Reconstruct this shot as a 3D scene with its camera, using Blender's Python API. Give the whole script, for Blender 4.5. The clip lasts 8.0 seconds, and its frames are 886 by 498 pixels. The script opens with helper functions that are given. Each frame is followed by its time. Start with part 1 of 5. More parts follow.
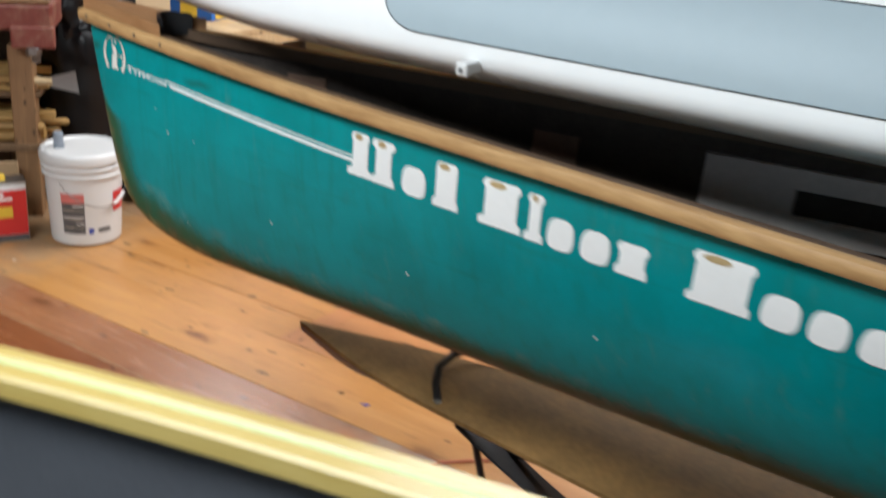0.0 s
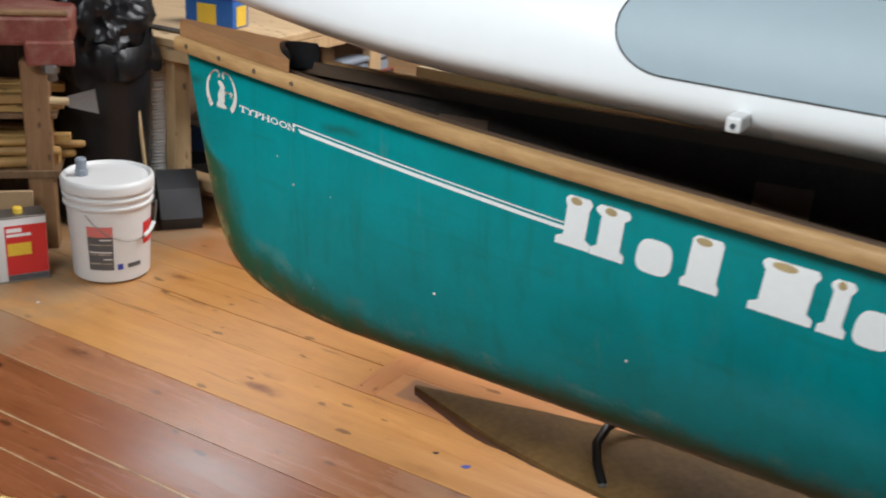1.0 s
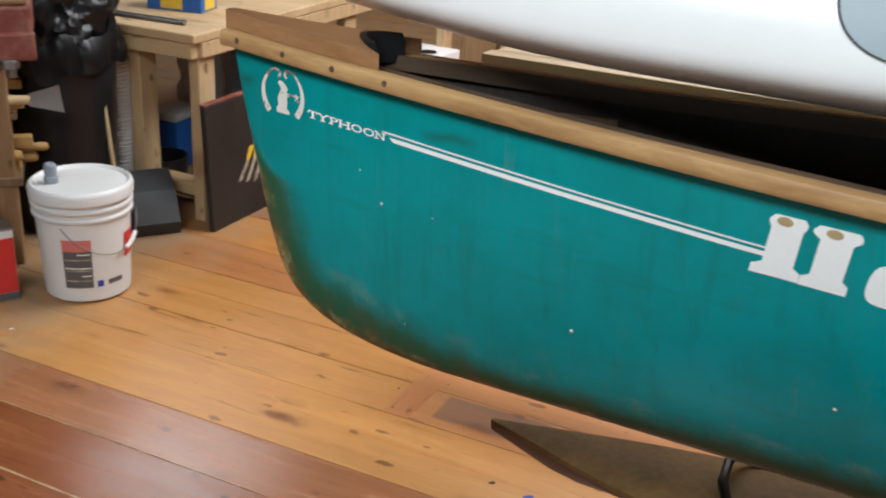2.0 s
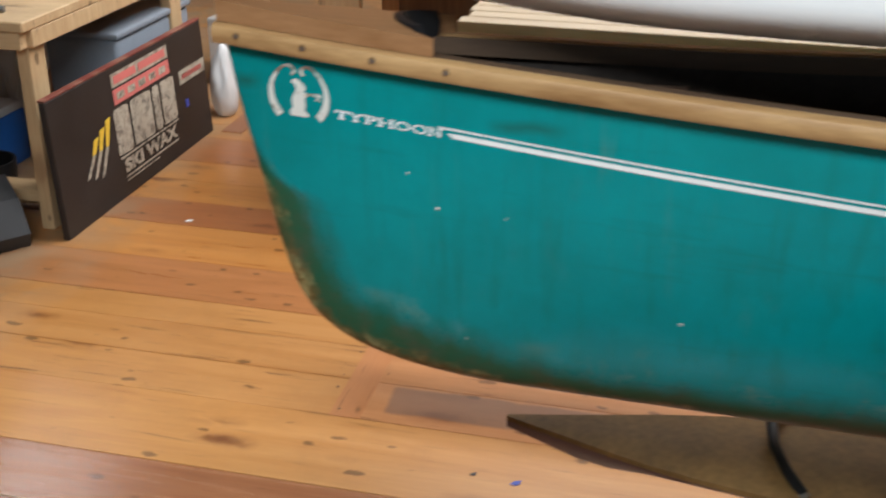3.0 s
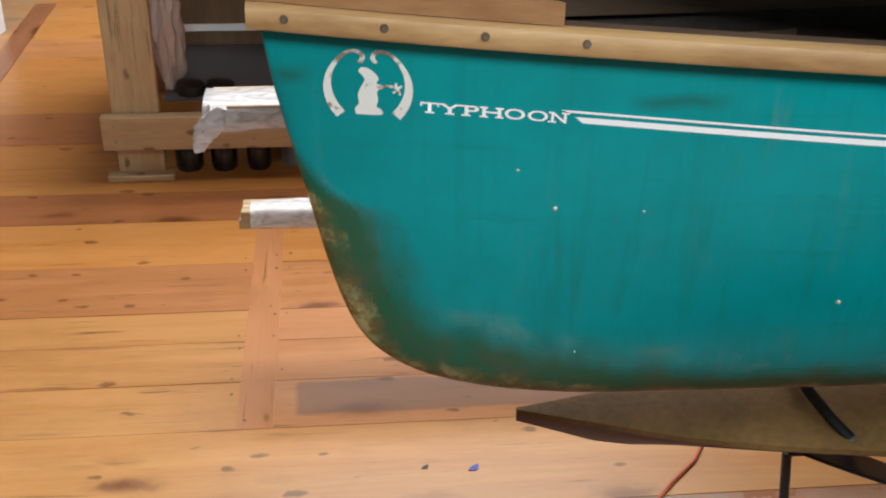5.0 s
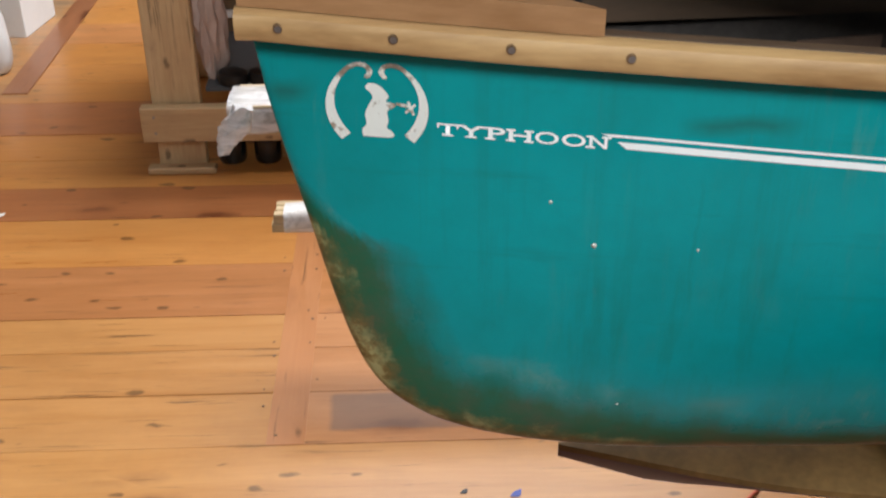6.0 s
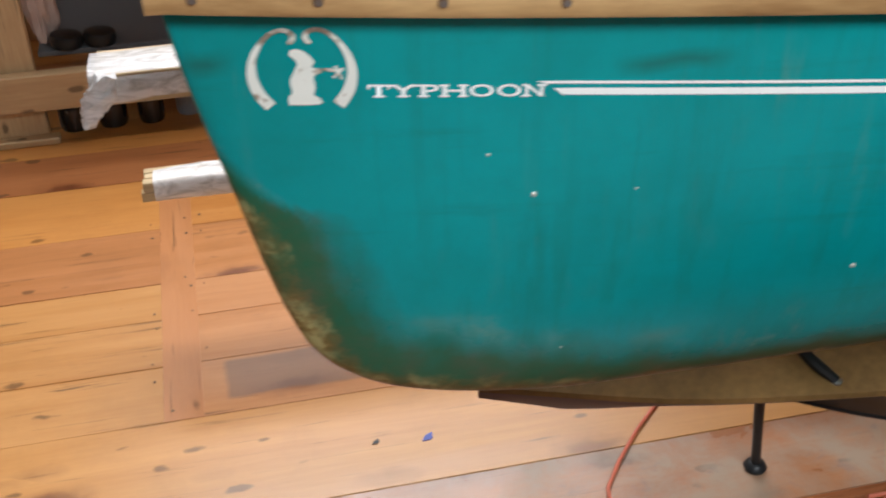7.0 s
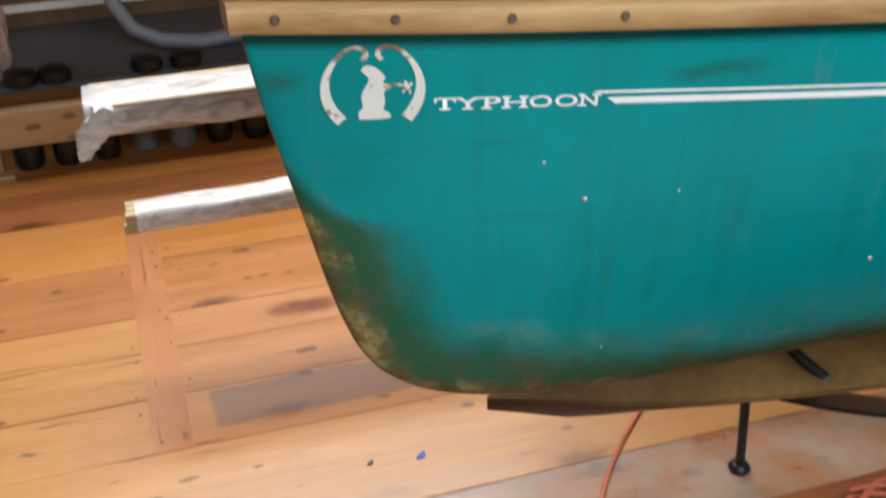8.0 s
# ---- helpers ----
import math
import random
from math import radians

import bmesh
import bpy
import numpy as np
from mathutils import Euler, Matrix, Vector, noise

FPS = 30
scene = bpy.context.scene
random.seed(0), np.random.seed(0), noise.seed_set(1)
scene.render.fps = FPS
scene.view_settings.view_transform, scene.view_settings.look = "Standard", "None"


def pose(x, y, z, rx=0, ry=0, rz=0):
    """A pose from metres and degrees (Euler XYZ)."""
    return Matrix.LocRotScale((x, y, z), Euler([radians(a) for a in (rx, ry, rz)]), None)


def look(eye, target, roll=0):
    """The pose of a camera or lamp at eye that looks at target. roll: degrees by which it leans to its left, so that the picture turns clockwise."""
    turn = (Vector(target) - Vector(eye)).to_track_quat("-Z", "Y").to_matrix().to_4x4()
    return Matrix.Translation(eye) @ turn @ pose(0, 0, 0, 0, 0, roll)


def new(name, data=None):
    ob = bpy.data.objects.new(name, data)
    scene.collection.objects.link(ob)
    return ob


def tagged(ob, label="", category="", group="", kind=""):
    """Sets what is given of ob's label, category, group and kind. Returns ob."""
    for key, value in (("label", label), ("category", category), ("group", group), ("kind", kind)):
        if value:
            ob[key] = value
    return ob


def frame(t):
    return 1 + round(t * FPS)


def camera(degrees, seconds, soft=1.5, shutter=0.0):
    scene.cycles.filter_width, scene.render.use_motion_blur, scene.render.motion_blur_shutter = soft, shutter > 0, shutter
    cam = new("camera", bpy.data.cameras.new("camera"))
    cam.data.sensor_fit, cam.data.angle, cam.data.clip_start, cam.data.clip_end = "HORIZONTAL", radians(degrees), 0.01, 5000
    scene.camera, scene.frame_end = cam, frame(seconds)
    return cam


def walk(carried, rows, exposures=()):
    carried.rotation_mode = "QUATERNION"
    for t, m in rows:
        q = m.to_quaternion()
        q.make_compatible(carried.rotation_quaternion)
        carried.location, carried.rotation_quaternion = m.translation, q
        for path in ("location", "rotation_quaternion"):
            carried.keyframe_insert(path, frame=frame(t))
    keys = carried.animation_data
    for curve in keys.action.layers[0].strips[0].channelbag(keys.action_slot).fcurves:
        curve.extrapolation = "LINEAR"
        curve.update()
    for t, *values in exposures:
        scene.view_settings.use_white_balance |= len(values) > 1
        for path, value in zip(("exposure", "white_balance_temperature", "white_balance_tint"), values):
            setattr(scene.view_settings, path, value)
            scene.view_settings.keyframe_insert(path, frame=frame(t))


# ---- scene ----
cam = camera(43.5, 8.0, 2.0, 0.5)
PATH = [
    (0, (0.4405, 0.0364, 1.5954), (-0.5931, 1.5912, 0.8781), 3.58),
    (0.2, (0.3173, 0.0891, 1.6013), (-0.7236, 1.6485, 0.9050), 1.76),
    (0.5, (0.1430, 0.1197, 1.5905), (-0.9035, 1.6502, 0.8406), 2.78),
    (0.8, (-0.0163, 0.0961, 1.5822), (-1.0184, 1.6720, 0.8665), 4.80),
    (1, (-0.1222, 0.1038, 1.5842), (-1.0646, 1.7094, 0.8536), 3.54),
    (1.5, (-0.3442, 0.1422, 1.5691), (-1.2127, 1.7695, 0.7962), 3.24),
    (1.7, (-0.4301, 0.1954, 1.5484), (-1.2983, 1.8282, 0.7868), 2.42),
    (2.8, (-0.9216, 0.2720, 1.5126), (-1.3696, 2.0445, 0.7018), 2.75),
    (3, (-1.0227, 0.2945, 1.5117), (-1.4210, 2.0636, 0.6680), 0.69),
    (3.2, (-1.1002, 0.3177, 1.5035), (-1.4711, 2.0846, 0.6431), 2.60),
    (3.5, (-1.2110, 0.3779, 1.4918), (-1.4975, 2.1554, 0.6210), 1.35),
    (4, (-1.3561, 0.4830, 1.4837), (-1.4718, 2.2656, 0.5844), 2.80),
    (4.2, (-1.4176, 0.5065, 1.4838), (-1.4190, 2.2892, 0.5773), 3.22),
    (5.3, (-1.5674, 0.5890, 1.4802), (-1.3738, 2.3226, 0.5019), 0.82),
    (5.5, (-1.5534, 0.6237, 1.4764), (-1.3900, 2.3638, 0.5041), 1.12),
    (5.8, (-1.5184, 0.6873, 1.4651), (-1.4223, 2.4292, 0.4872), -0.29),
    (6, (-1.5009, 0.7184, 1.4590), (-1.4343, 2.4472, 0.4556), -0.16),
    (6.3, (-1.4932, 0.7370, 1.4511), (-1.4493, 2.4421, 0.4067), -1.72),
    (6.5, (-1.5009, 0.7219, 1.4556), (-1.3723, 2.4200, 0.4067), -0.33),
    (6.8, (-1.5433, 0.7585, 1.4615), (-1.1961, 2.4232, 0.4088), 0.79),
    (7, (-1.5902, 0.7700, 1.4677), (-1.2445, 2.3976, 0.3579), -1.22),
    (7.3, (-1.6862, 0.7782, 1.4664), (-1.2472, 2.3927, 0.3706), -0.09),
    (7.5, (-1.7140, 0.7768, 1.4713), (-1.2089, 2.3774, 0.3837), -0.31),
    (7.8, (-1.7288, 0.7688, 1.4713), (-1.2230, 2.3605, 0.3710), -0.77),
    (8, (-1.7355, 0.7529, 1.4723), (-1.2321, 2.3734, 0.4137), -0.43),
]
LIGHTNESS = [(0, 0.14), (1.5, -0.10), (3.5, -0.06), (5.5, 0.0), (8, 0.06)]
walk(cam, [(t, look(eye, target, roll)) for t, eye, target, roll in PATH], LIGHTNESS)

# ---------------------------------------------------------------- daylight
world = bpy.data.worlds.new("sky")
scene.world = world
world.use_nodes = True
wn = world.node_tree.nodes
sky = wn.new("ShaderNodeTexSky")
sky.sky_type = "NISHITA"
sky.sun_disc = False
sky.sun_elevation, sky.sun_rotation = radians(48), radians(150)
world.node_tree.links.new(sky.outputs[0], wn["Background"].inputs[0])
wn["Background"].inputs[1].default_value = 0.10


def window_light(name, m, width, height, watts, colour):
    """Sky light standing in a window's opening, shining along the pose's -z."""
    lamp = bpy.data.lights.new(name, "AREA")
    lamp.shape, lamp.size, lamp.size_y, lamp.energy, lamp.color = "RECTANGLE", width, height, watts, colour
    ob = new(name, lamp)
    ob.matrix_world = m
    return ob


SKYLIGHT = (0.88, 0.955, 1.0)
# added fill from behind the walk, for the hull's near side; unseen source
window_light("window_light_south", look((-0.3, -2.95, 1.75), (-0.4, 2.0, 0.9)), 3.4, 1.4, 6, SKYLIGHT)
window_light("roof_light_front", look((-1.05, -0.7, 3.15), (-1.05, -0.7, 0.0)), 2.4, 1.2, 168, SKYLIGHT)
window_light("roof_light_west", look((-5.2, 5.6, 3.15), (-5.2, 5.6, 0.0)), 1.2, 1.2, 33, SKYLIGHT)
window_light("roof_light", look((-1.0, 4.4, 3.15), (-1.0, 4.4, 0.0)), 2.4, 2.0, 222, (0.97, 0.98, 1.0))

# ---------------------------------------------------------------- materials


def material(name, rough=0.5, metal=0.0, colour=(0.5, 0.5, 0.5), coat=0.0):
    m = bpy.data.materials.new(name)
    m.use_nodes = True
    b = m.node_tree.nodes["Principled BSDF"]
    b.inputs["Base Color"].default_value = (*colour, 1)
    b.inputs["Roughness"].default_value = rough
    b.inputs["Metallic"].default_value = metal
    b.inputs["Coat Weight"].default_value = coat
    b.inputs["Coat Roughness"].default_value = 0.12
    return m


def node(m, kind, **values):
    n = m.node_tree.nodes.new(kind)
    for key, value in values.items():
        n.inputs[key].default_value = value
    return n


def link(m, a, b):
    m.node_tree.links.new(a, b)


def shader(m):
    return m.node_tree.nodes["Principled BSDF"]


def coords(m, scale=(1, 1, 1), where="Object", shift=(0, 0, 0)):
    c, p = node(m, "ShaderNodeTexCoord"), node(m, "ShaderNodeMapping")
    p.inputs["Scale"].default_value = scale
    p.inputs["Location"].default_value = shift
    link(m, c.outputs[where], p.inputs["Vector"])
    return p.outputs["Vector"]


def noise_tex(m, vector, scale, detail=4.0, rough=0.55, distort=0.0):
    n = node(m, "ShaderNodeTexNoise", Scale=scale, Detail=detail, Roughness=rough, Distortion=distort)
    link(m, vector, n.inputs["Vector"])
    return n.outputs["Fac"]


def ramp(m, fac, stops):
    r = node(m, "ShaderNodeValToRGB")
    el = r.color_ramp.elements
    while len(el) < len(stops):
        el.new(0.5)
    for e, (at, c) in zip(el, stops):
        e.position = at
        e.color = (*c, 1) if len(c) == 3 else c
    link(m, fac, r.inputs["Fac"])
    return r.outputs["Color"]


def mix(m, fac, a, b, mode="MIX"):
    x = m.node_tree.nodes.new("ShaderNodeMix")
    x.data_type, x.blend_type = "RGBA", mode
    for s, v in ((x.inputs[0], fac), (x.inputs[6], a), (x.inputs[7], b)):
        if hasattr(v, "is_linked"):
            link(m, v, s)
        elif isinstance(v, tuple):
            s.default_value = (*v, 1)
        else:
            s.default_value = v
    return x.outputs[2]


def maths(m, op, a, b=0.0, c=0.0):
    x = m.node_tree.nodes.new("ShaderNodeMath")
    x.operation = op
    for s, v in zip(x.inputs, (a, b, c)):
        if hasattr(v, "is_linked"):
            link(m, v, s)
        else:
            s.default_value = v
    return x.outputs[0]


def bump(m, height, strength=0.2, distance=0.002):
    b = node(m, "ShaderNodeBump", Strength=strength, Distance=distance)
    link(m, height, b.inputs["Height"])
    link(m, b.outputs["Normal"], shader(m).inputs["Normal"])


def plain(name, colour, rough=0.5, metal=0.0, vary=0.15, scale=30.0, coat=0.0, relief=0.15):
    """A plain surface with faint blotches, finer grain and relief."""
    m = material(name, rough, metal, colour, coat)
    v = coords(m)
    big = noise_tex(m, v, scale * 0.15, 5, 0.65)
    fine = noise_tex(m, v, scale * 3, 3)
    lo = tuple(c * (1 - vary) for c in colour)
    hi = tuple(min(1, c * (1 + vary)) for c in colour)
    c = mix(m, 0.3, ramp(m, big, [(0.3, lo), (0.7, hi)]), ramp(m, fine, [(0.3, lo), (0.7, hi)]))
    link(m, c, shader(m).inputs["Base Color"])
    r = maths(m, "MULTIPLY_ADD", big, 0.25, rough - 0.12)
    link(m, r, shader(m).inputs["Roughness"])
    bump(m, fine, relief, 0.001)
    return m


def timber(name, light, dark, rough=0.45, along="x", knots=0.0, coat=0.0, spread=0.25, random_tone=0.0, tones=None):
    """Wood with grain along one axis of its object, and a tone of its own for each piece."""
    m = material(name, rough, 0, light, coat)
    info = node(m, "ShaderNodeObjectInfo")
    c = node(m, "ShaderNodeTexCoord")
    add = m.node_tree.nodes.new("ShaderNodeVectorMath")
    add.operation = "MULTIPLY_ADD"
    comb = node(m, "ShaderNodeCombineXYZ")
    for k, f in enumerate((37.0, 53.0, 71.0)):
        link(m, maths(m, "MULTIPLY", info.outputs["Random"], f), comb.inputs[k])
    add.inputs[1].default_value = (1, 1, 1)
    link(m, c.outputs["Object"], add.inputs[0])
    link(m, comb.outputs[0], add.inputs[2])
    st = {"x": (0.7, 9, 9), "y": (9, 0.7, 9), "z": (9, 9, 0.7)}[along]
    p = node(m, "ShaderNodeMapping")
    p.inputs["Scale"].default_value = st
    link(m, add.outputs[0], p.inputs["Vector"])
    v = p.outputs["Vector"]
    grain = noise_tex(m, v, 2.2, 6, 0.6, 0.6)
    fine = noise_tex(m, v, 14.0, 4, 0.6)
    mid = tuple((a + b) / 2 for a, b in zip(light, dark))
    col = ramp(m, grain, [(0.30, dark), (0.5, mid), (0.68, light)])
    col = mix(m, spread, col, ramp(m, fine, [(0.35, dark), (0.65, light)]))
    if tones:
        tone = ramp(m, info.outputs["Random"], [(k / max(1, len(tones) - 1), t) for k, t in enumerate(tones)])
        col = mix(m, random_tone, col, mix(m, 1.0, tone, col, "MULTIPLY"))
    if knots:
        vo = node(m, "ShaderNodeTexVoronoi", Scale=1.0)
        kp = node(m, "ShaderNodeMapping")
        kp.inputs["Scale"].default_value = {"x": (3.2, 9.0, 3), "y": (9.0, 3.2, 3), "z": (10.0, 3, 4.6)}[along]
        link(m, add.outputs[0], kp.inputs["Vector"])
        wob = m.node_tree.nodes.new("ShaderNodeVectorMath")
        wob.operation = "MULTIPLY_ADD"
        n3 = node(m, "ShaderNodeTexNoise", Scale=22.0)
        link(m, add.outputs[0], n3.inputs["Vector"])
        link(m, n3.outputs["Color"], wob.inputs[0])
        wob.inputs[1].default_value = (0.26, 0.26, 0)
        link(m, kp.outputs["Vector"], wob.inputs[2])
        link(m, wob.outputs[0], vo.inputs["Vector"])
        rnd = node(m, "ShaderNodeSeparateColor")
        link(m, vo.outputs["Color"], rnd.inputs[0])
        size = maths(m, "MULTIPLY_ADD", rnd.outputs[0], 0.46, -0.185)
        spot = maths(m, "SUBTRACT", vo.outputs["Distance"], size)
        k = ramp(m, maths(m, "MULTIPLY_ADD", spot, 3.2, 0.34), [(0.0, (1, 1, 1)), (0.22, (0.72, 0.72, 0.72)), (0.42, (0.26, 0.26, 0.26)), (0.80, (0, 0, 0))])
        col = mix(m, maths(m, "MULTIPLY", k, knots), col, tuple(v * w for v, w in zip(dark, (0.36, 0.24, 0.20))))
        # nail holes, short dark splits and worn, dirty stretches
        pin = node(m, "ShaderNodeTexVoronoi", Scale=1.0)
        pp = node(m, "ShaderNodeMapping")
        pp.inputs["Scale"].default_value = {"x": (11, 24, 20), "y": (24, 11, 20), "z": (24, 20, 11)}[along]
        link(m, add.outputs[0], pp.inputs["Vector"])
        pw = m.node_tree.nodes.new("ShaderNodeVectorMath")
        pw.operation = "MULTIPLY_ADD"
        link(m, n3.outputs["Color"], pw.inputs[0])
        pw.inputs[1].default_value = (0.5, 0.5, 0)
        link(m, pp.outputs["Vector"], pw.inputs[2])
        link(m, pw.outputs[0], pin.inputs["Vector"])
        few = node(m, "ShaderNodeSeparateColor")
        link(m, pin.outputs["Color"], few.inputs[0])
        hole = maths(m, "SUBTRACT", maths(m, "MULTIPLY_ADD", few.outputs[1], 0.73, -0.46), pin.outputs["Distance"])
        hole = ramp(m, maths(m, "MULTIPLY_ADD", hole, 5.0, 0.5), [(0.3, (0, 0, 0)), (0.8, (1, 1, 1))])
        col = mix(m, maths(m, "MULTIPLY", hole, 0.75), col, tuple(v * 0.25 for v in dark))
        sp = node(m, "ShaderNodeMapping")
        sp.inputs["Scale"].default_value = {"x": (4, 90, 20), "y": (90, 4, 20), "z": (90, 20, 4)}[along]
        link(m, add.outputs[0], sp.inputs["Vector"])
        split = ramp(m, noise_tex(m, sp.outputs["Vector"], 1.0, 5, 0.6, 0.4), [(0.60, (0, 0, 0)), (0.68, (1, 1, 1))])
        where = ramp(m, noise_tex(m, add.outputs[0], 2.3, 4, 0.6), [(0.42, (0, 0, 0)), (0.60, (1, 1, 1))])
        col = mix(m, maths(m, "MULTIPLY", maths(m, "MULTIPLY", split, where), 0.9), col, tuple(v * 0.3 for v in dark))
        dirt = ramp(m, noise_tex(m, add.outputs[0], 4.2, 6, 0.7), [(0.50, (0, 0, 0)), (0.75, (1, 1, 1))])
        col = mix(m, maths(m, "MULTIPLY", dirt, 0.32), col, tuple(v * 0.62 for v in dark))
    link(m, col, shader(m).inputs["Base Color"])
    r = maths(m, "MULTIPLY_ADD", grain, 0.3, rough - 0.15)
    link(m, r, shader(m).inputs["Roughness"])
    bump(m, fine, 0.12, 0.001)
    return m


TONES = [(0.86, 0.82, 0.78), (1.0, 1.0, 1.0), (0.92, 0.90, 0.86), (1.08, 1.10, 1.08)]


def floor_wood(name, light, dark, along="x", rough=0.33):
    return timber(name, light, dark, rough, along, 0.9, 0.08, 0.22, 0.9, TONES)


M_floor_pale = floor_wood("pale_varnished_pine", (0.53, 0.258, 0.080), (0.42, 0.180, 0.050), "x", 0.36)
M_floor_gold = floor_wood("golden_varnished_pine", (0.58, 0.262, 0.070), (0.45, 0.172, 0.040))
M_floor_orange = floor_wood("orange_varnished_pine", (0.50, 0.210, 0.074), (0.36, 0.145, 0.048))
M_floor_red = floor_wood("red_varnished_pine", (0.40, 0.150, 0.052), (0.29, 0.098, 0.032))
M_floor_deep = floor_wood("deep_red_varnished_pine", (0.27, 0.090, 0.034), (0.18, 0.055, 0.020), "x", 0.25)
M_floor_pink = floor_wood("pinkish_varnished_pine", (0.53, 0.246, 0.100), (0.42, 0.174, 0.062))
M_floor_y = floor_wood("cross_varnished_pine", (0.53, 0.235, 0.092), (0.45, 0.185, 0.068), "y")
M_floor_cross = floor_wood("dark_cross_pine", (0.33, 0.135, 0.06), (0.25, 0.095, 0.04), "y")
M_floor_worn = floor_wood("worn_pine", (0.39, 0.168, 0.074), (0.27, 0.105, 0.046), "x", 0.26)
M_floor_band = floor_wood("dark_band_pine", (0.53, 0.246, 0.100), (0.42, 0.174, 0.062))


def add_patch(m, x0, x1, y0, y1, colour, axes=(0, 1), soft=(0.012, 0.008), strength=0.62):
    """A patch of colour with soft, uneven edges, laid over what the surface's colour was."""
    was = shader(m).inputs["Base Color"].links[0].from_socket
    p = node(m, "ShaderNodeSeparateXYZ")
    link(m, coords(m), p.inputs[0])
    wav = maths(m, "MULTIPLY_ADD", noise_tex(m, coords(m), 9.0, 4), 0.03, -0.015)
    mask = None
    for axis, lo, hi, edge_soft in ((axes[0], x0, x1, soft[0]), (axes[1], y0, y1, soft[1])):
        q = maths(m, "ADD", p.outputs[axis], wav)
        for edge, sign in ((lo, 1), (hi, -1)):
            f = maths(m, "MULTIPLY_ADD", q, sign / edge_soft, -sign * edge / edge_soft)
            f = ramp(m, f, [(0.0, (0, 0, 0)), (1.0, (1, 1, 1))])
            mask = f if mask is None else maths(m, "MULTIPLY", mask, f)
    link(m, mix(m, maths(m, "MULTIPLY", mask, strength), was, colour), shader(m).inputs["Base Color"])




def add_dirt(m, axis, edge, sign, reach, colour, scale, lo, hi, strength):
    """Dry dirt trodden into the boards past a line across the room, in ragged patches."""
    was = shader(m).inputs["Base Color"].links[0].from_socket
    gloss = shader(m).inputs["Roughness"].links[0].from_socket
    g = m.node_tree.nodes.new("ShaderNodeNewGeometry")
    p = node(m, "ShaderNodeSeparateXYZ")
    link(m, g.outputs["Position"], p.inputs[0])
    side = maths(m, "MULTIPLY_ADD", p.outputs[axis], sign / reach, -sign * edge / reach)
    side = maths(m, "ADD", side, maths(m, "MULTIPLY_ADD", noise_tex(m, g.outputs["Position"], 3.0, 5, 0.65), 1.6, -0.8))
    side = ramp(m, side, [(0.0, (0, 0, 0)), (1.0, (1, 1, 1))])
    patch = ramp(m, noise_tex(m, g.outputs["Position"], scale, 6, 0.7, 0.5), [(lo, (0, 0, 0)), (hi, (1, 1, 1))])
    mask = maths(m, "MULTIPLY", maths(m, "MULTIPLY", side, patch), strength)
    link(m, mix(m, mask, was, colour), shader(m).inputs["Base Color"])
    link(m, maths(m, "MULTIPLY_ADD", mask, 0.35, gloss), shader(m).inputs["Roughness"])


for m in (M_floor_pale, M_floor_gold, M_floor_orange, M_floor_red, M_floor_worn):
    add_dirt(m, 0, -2.72, -1, 0.30, (0.30, 0.215, 0.13), 6.0, 0.28, 0.55, 0.75)
add_dirt(M_floor_worn, 0, -1.45, 1, 0.30, (0.31, 0.245, 0.18), 6.5, 0.36, 0.62, 0.75)
add_dirt(M_floor_worn, 0, -1.45, 1, 0.30, (0.44, 0.15, 0.05), 9.0, 0.56, 0.74, 0.45)
add_dirt(M_floor_worn, 0, -1.45, 1, 0.30, (0.16, 0.13, 0.13), 13.0, 0.58, 0.74, 0.6)
# a darker band along one board, starting just past the hatch strip
add_patch(M_floor_band, -1.012, 3.0, -0.048, 0.080, (0.16, 0.10, 0.075))
M_filler = plain("pale_joint_filler", (0.50, 0.36, 0.20), 0.75, 0, 0.35, 60)
M_under = plain("floor_joint_dirt", (0.035, 0.02, 0.012), 0.9)
M_ash = timber("oiled_ash", (0.57, 0.355, 0.155), (0.27, 0.135, 0.050), 0.45, "x", 0.0, 0.15, 0.3)
M_deck = timber("oiled_cherry", (0.42, 0.225, 0.105), (0.26, 0.125, 0.05), 0.42, "x", 0.0, 0.15, 0.35)
M_inwale = timber("dark_weathered_ash", (0.10, 0.06, 0.033), (0.055, 0.031, 0.018), 0.6, "x", 0.0, 0.0, 0.3)
M_pine = timber("bare_pine", (0.60, 0.43, 0.24), (0.44, 0.28, 0.14), 0.6, "z", 0.5, 0.0, 0.3)
M_pine_x = timber("bare_pine_flat", (0.60, 0.43, 0.24), (0.44, 0.28, 0.14), 0.6, "x", 0.5, 0.0, 0.3)
M_strip = timber("pale_strip_wood", (0.60, 0.46, 0.27), (0.42, 0.29, 0.15), 0.5, "x", 0.0, 0.0, 0.3)
M_old_wood = timber("brown_bench_wood", (0.20, 0.115, 0.055), (0.10, 0.055, 0.027), 0.6, "z", 0.2)
M_leg = timber("orange_brown_wood", (0.30, 0.165, 0.075), (0.18, 0.092, 0.04), 0.6, "z", 0.2)
M_scrap = timber("scrap_wood", (0.50, 0.33, 0.12), (0.32, 0.19, 0.07), 0.6, "x", 0.2, 0, 0.3, 0.8, [(0.6, 0.5, 0.4), (1.1, 1, 0.8), (0.8, 0.7, 0.6)])
M_black = plain("black_plastic", (0.012, 0.012, 0.013), 0.38, 0, 0.3)
M_bag = plain("black_bag_film", (0.006, 0.006, 0.007), 0.32, 0, 0.3, 20)
M_white = plain("white_plastic", (0.68, 0.68, 0.67), 0.4, 0, 0.05)
M_white_gel = plain("white_gelcoat", (0.86, 0.88, 0.88), 0.28, 0, 0.03, 10, 0.4, 0.05)
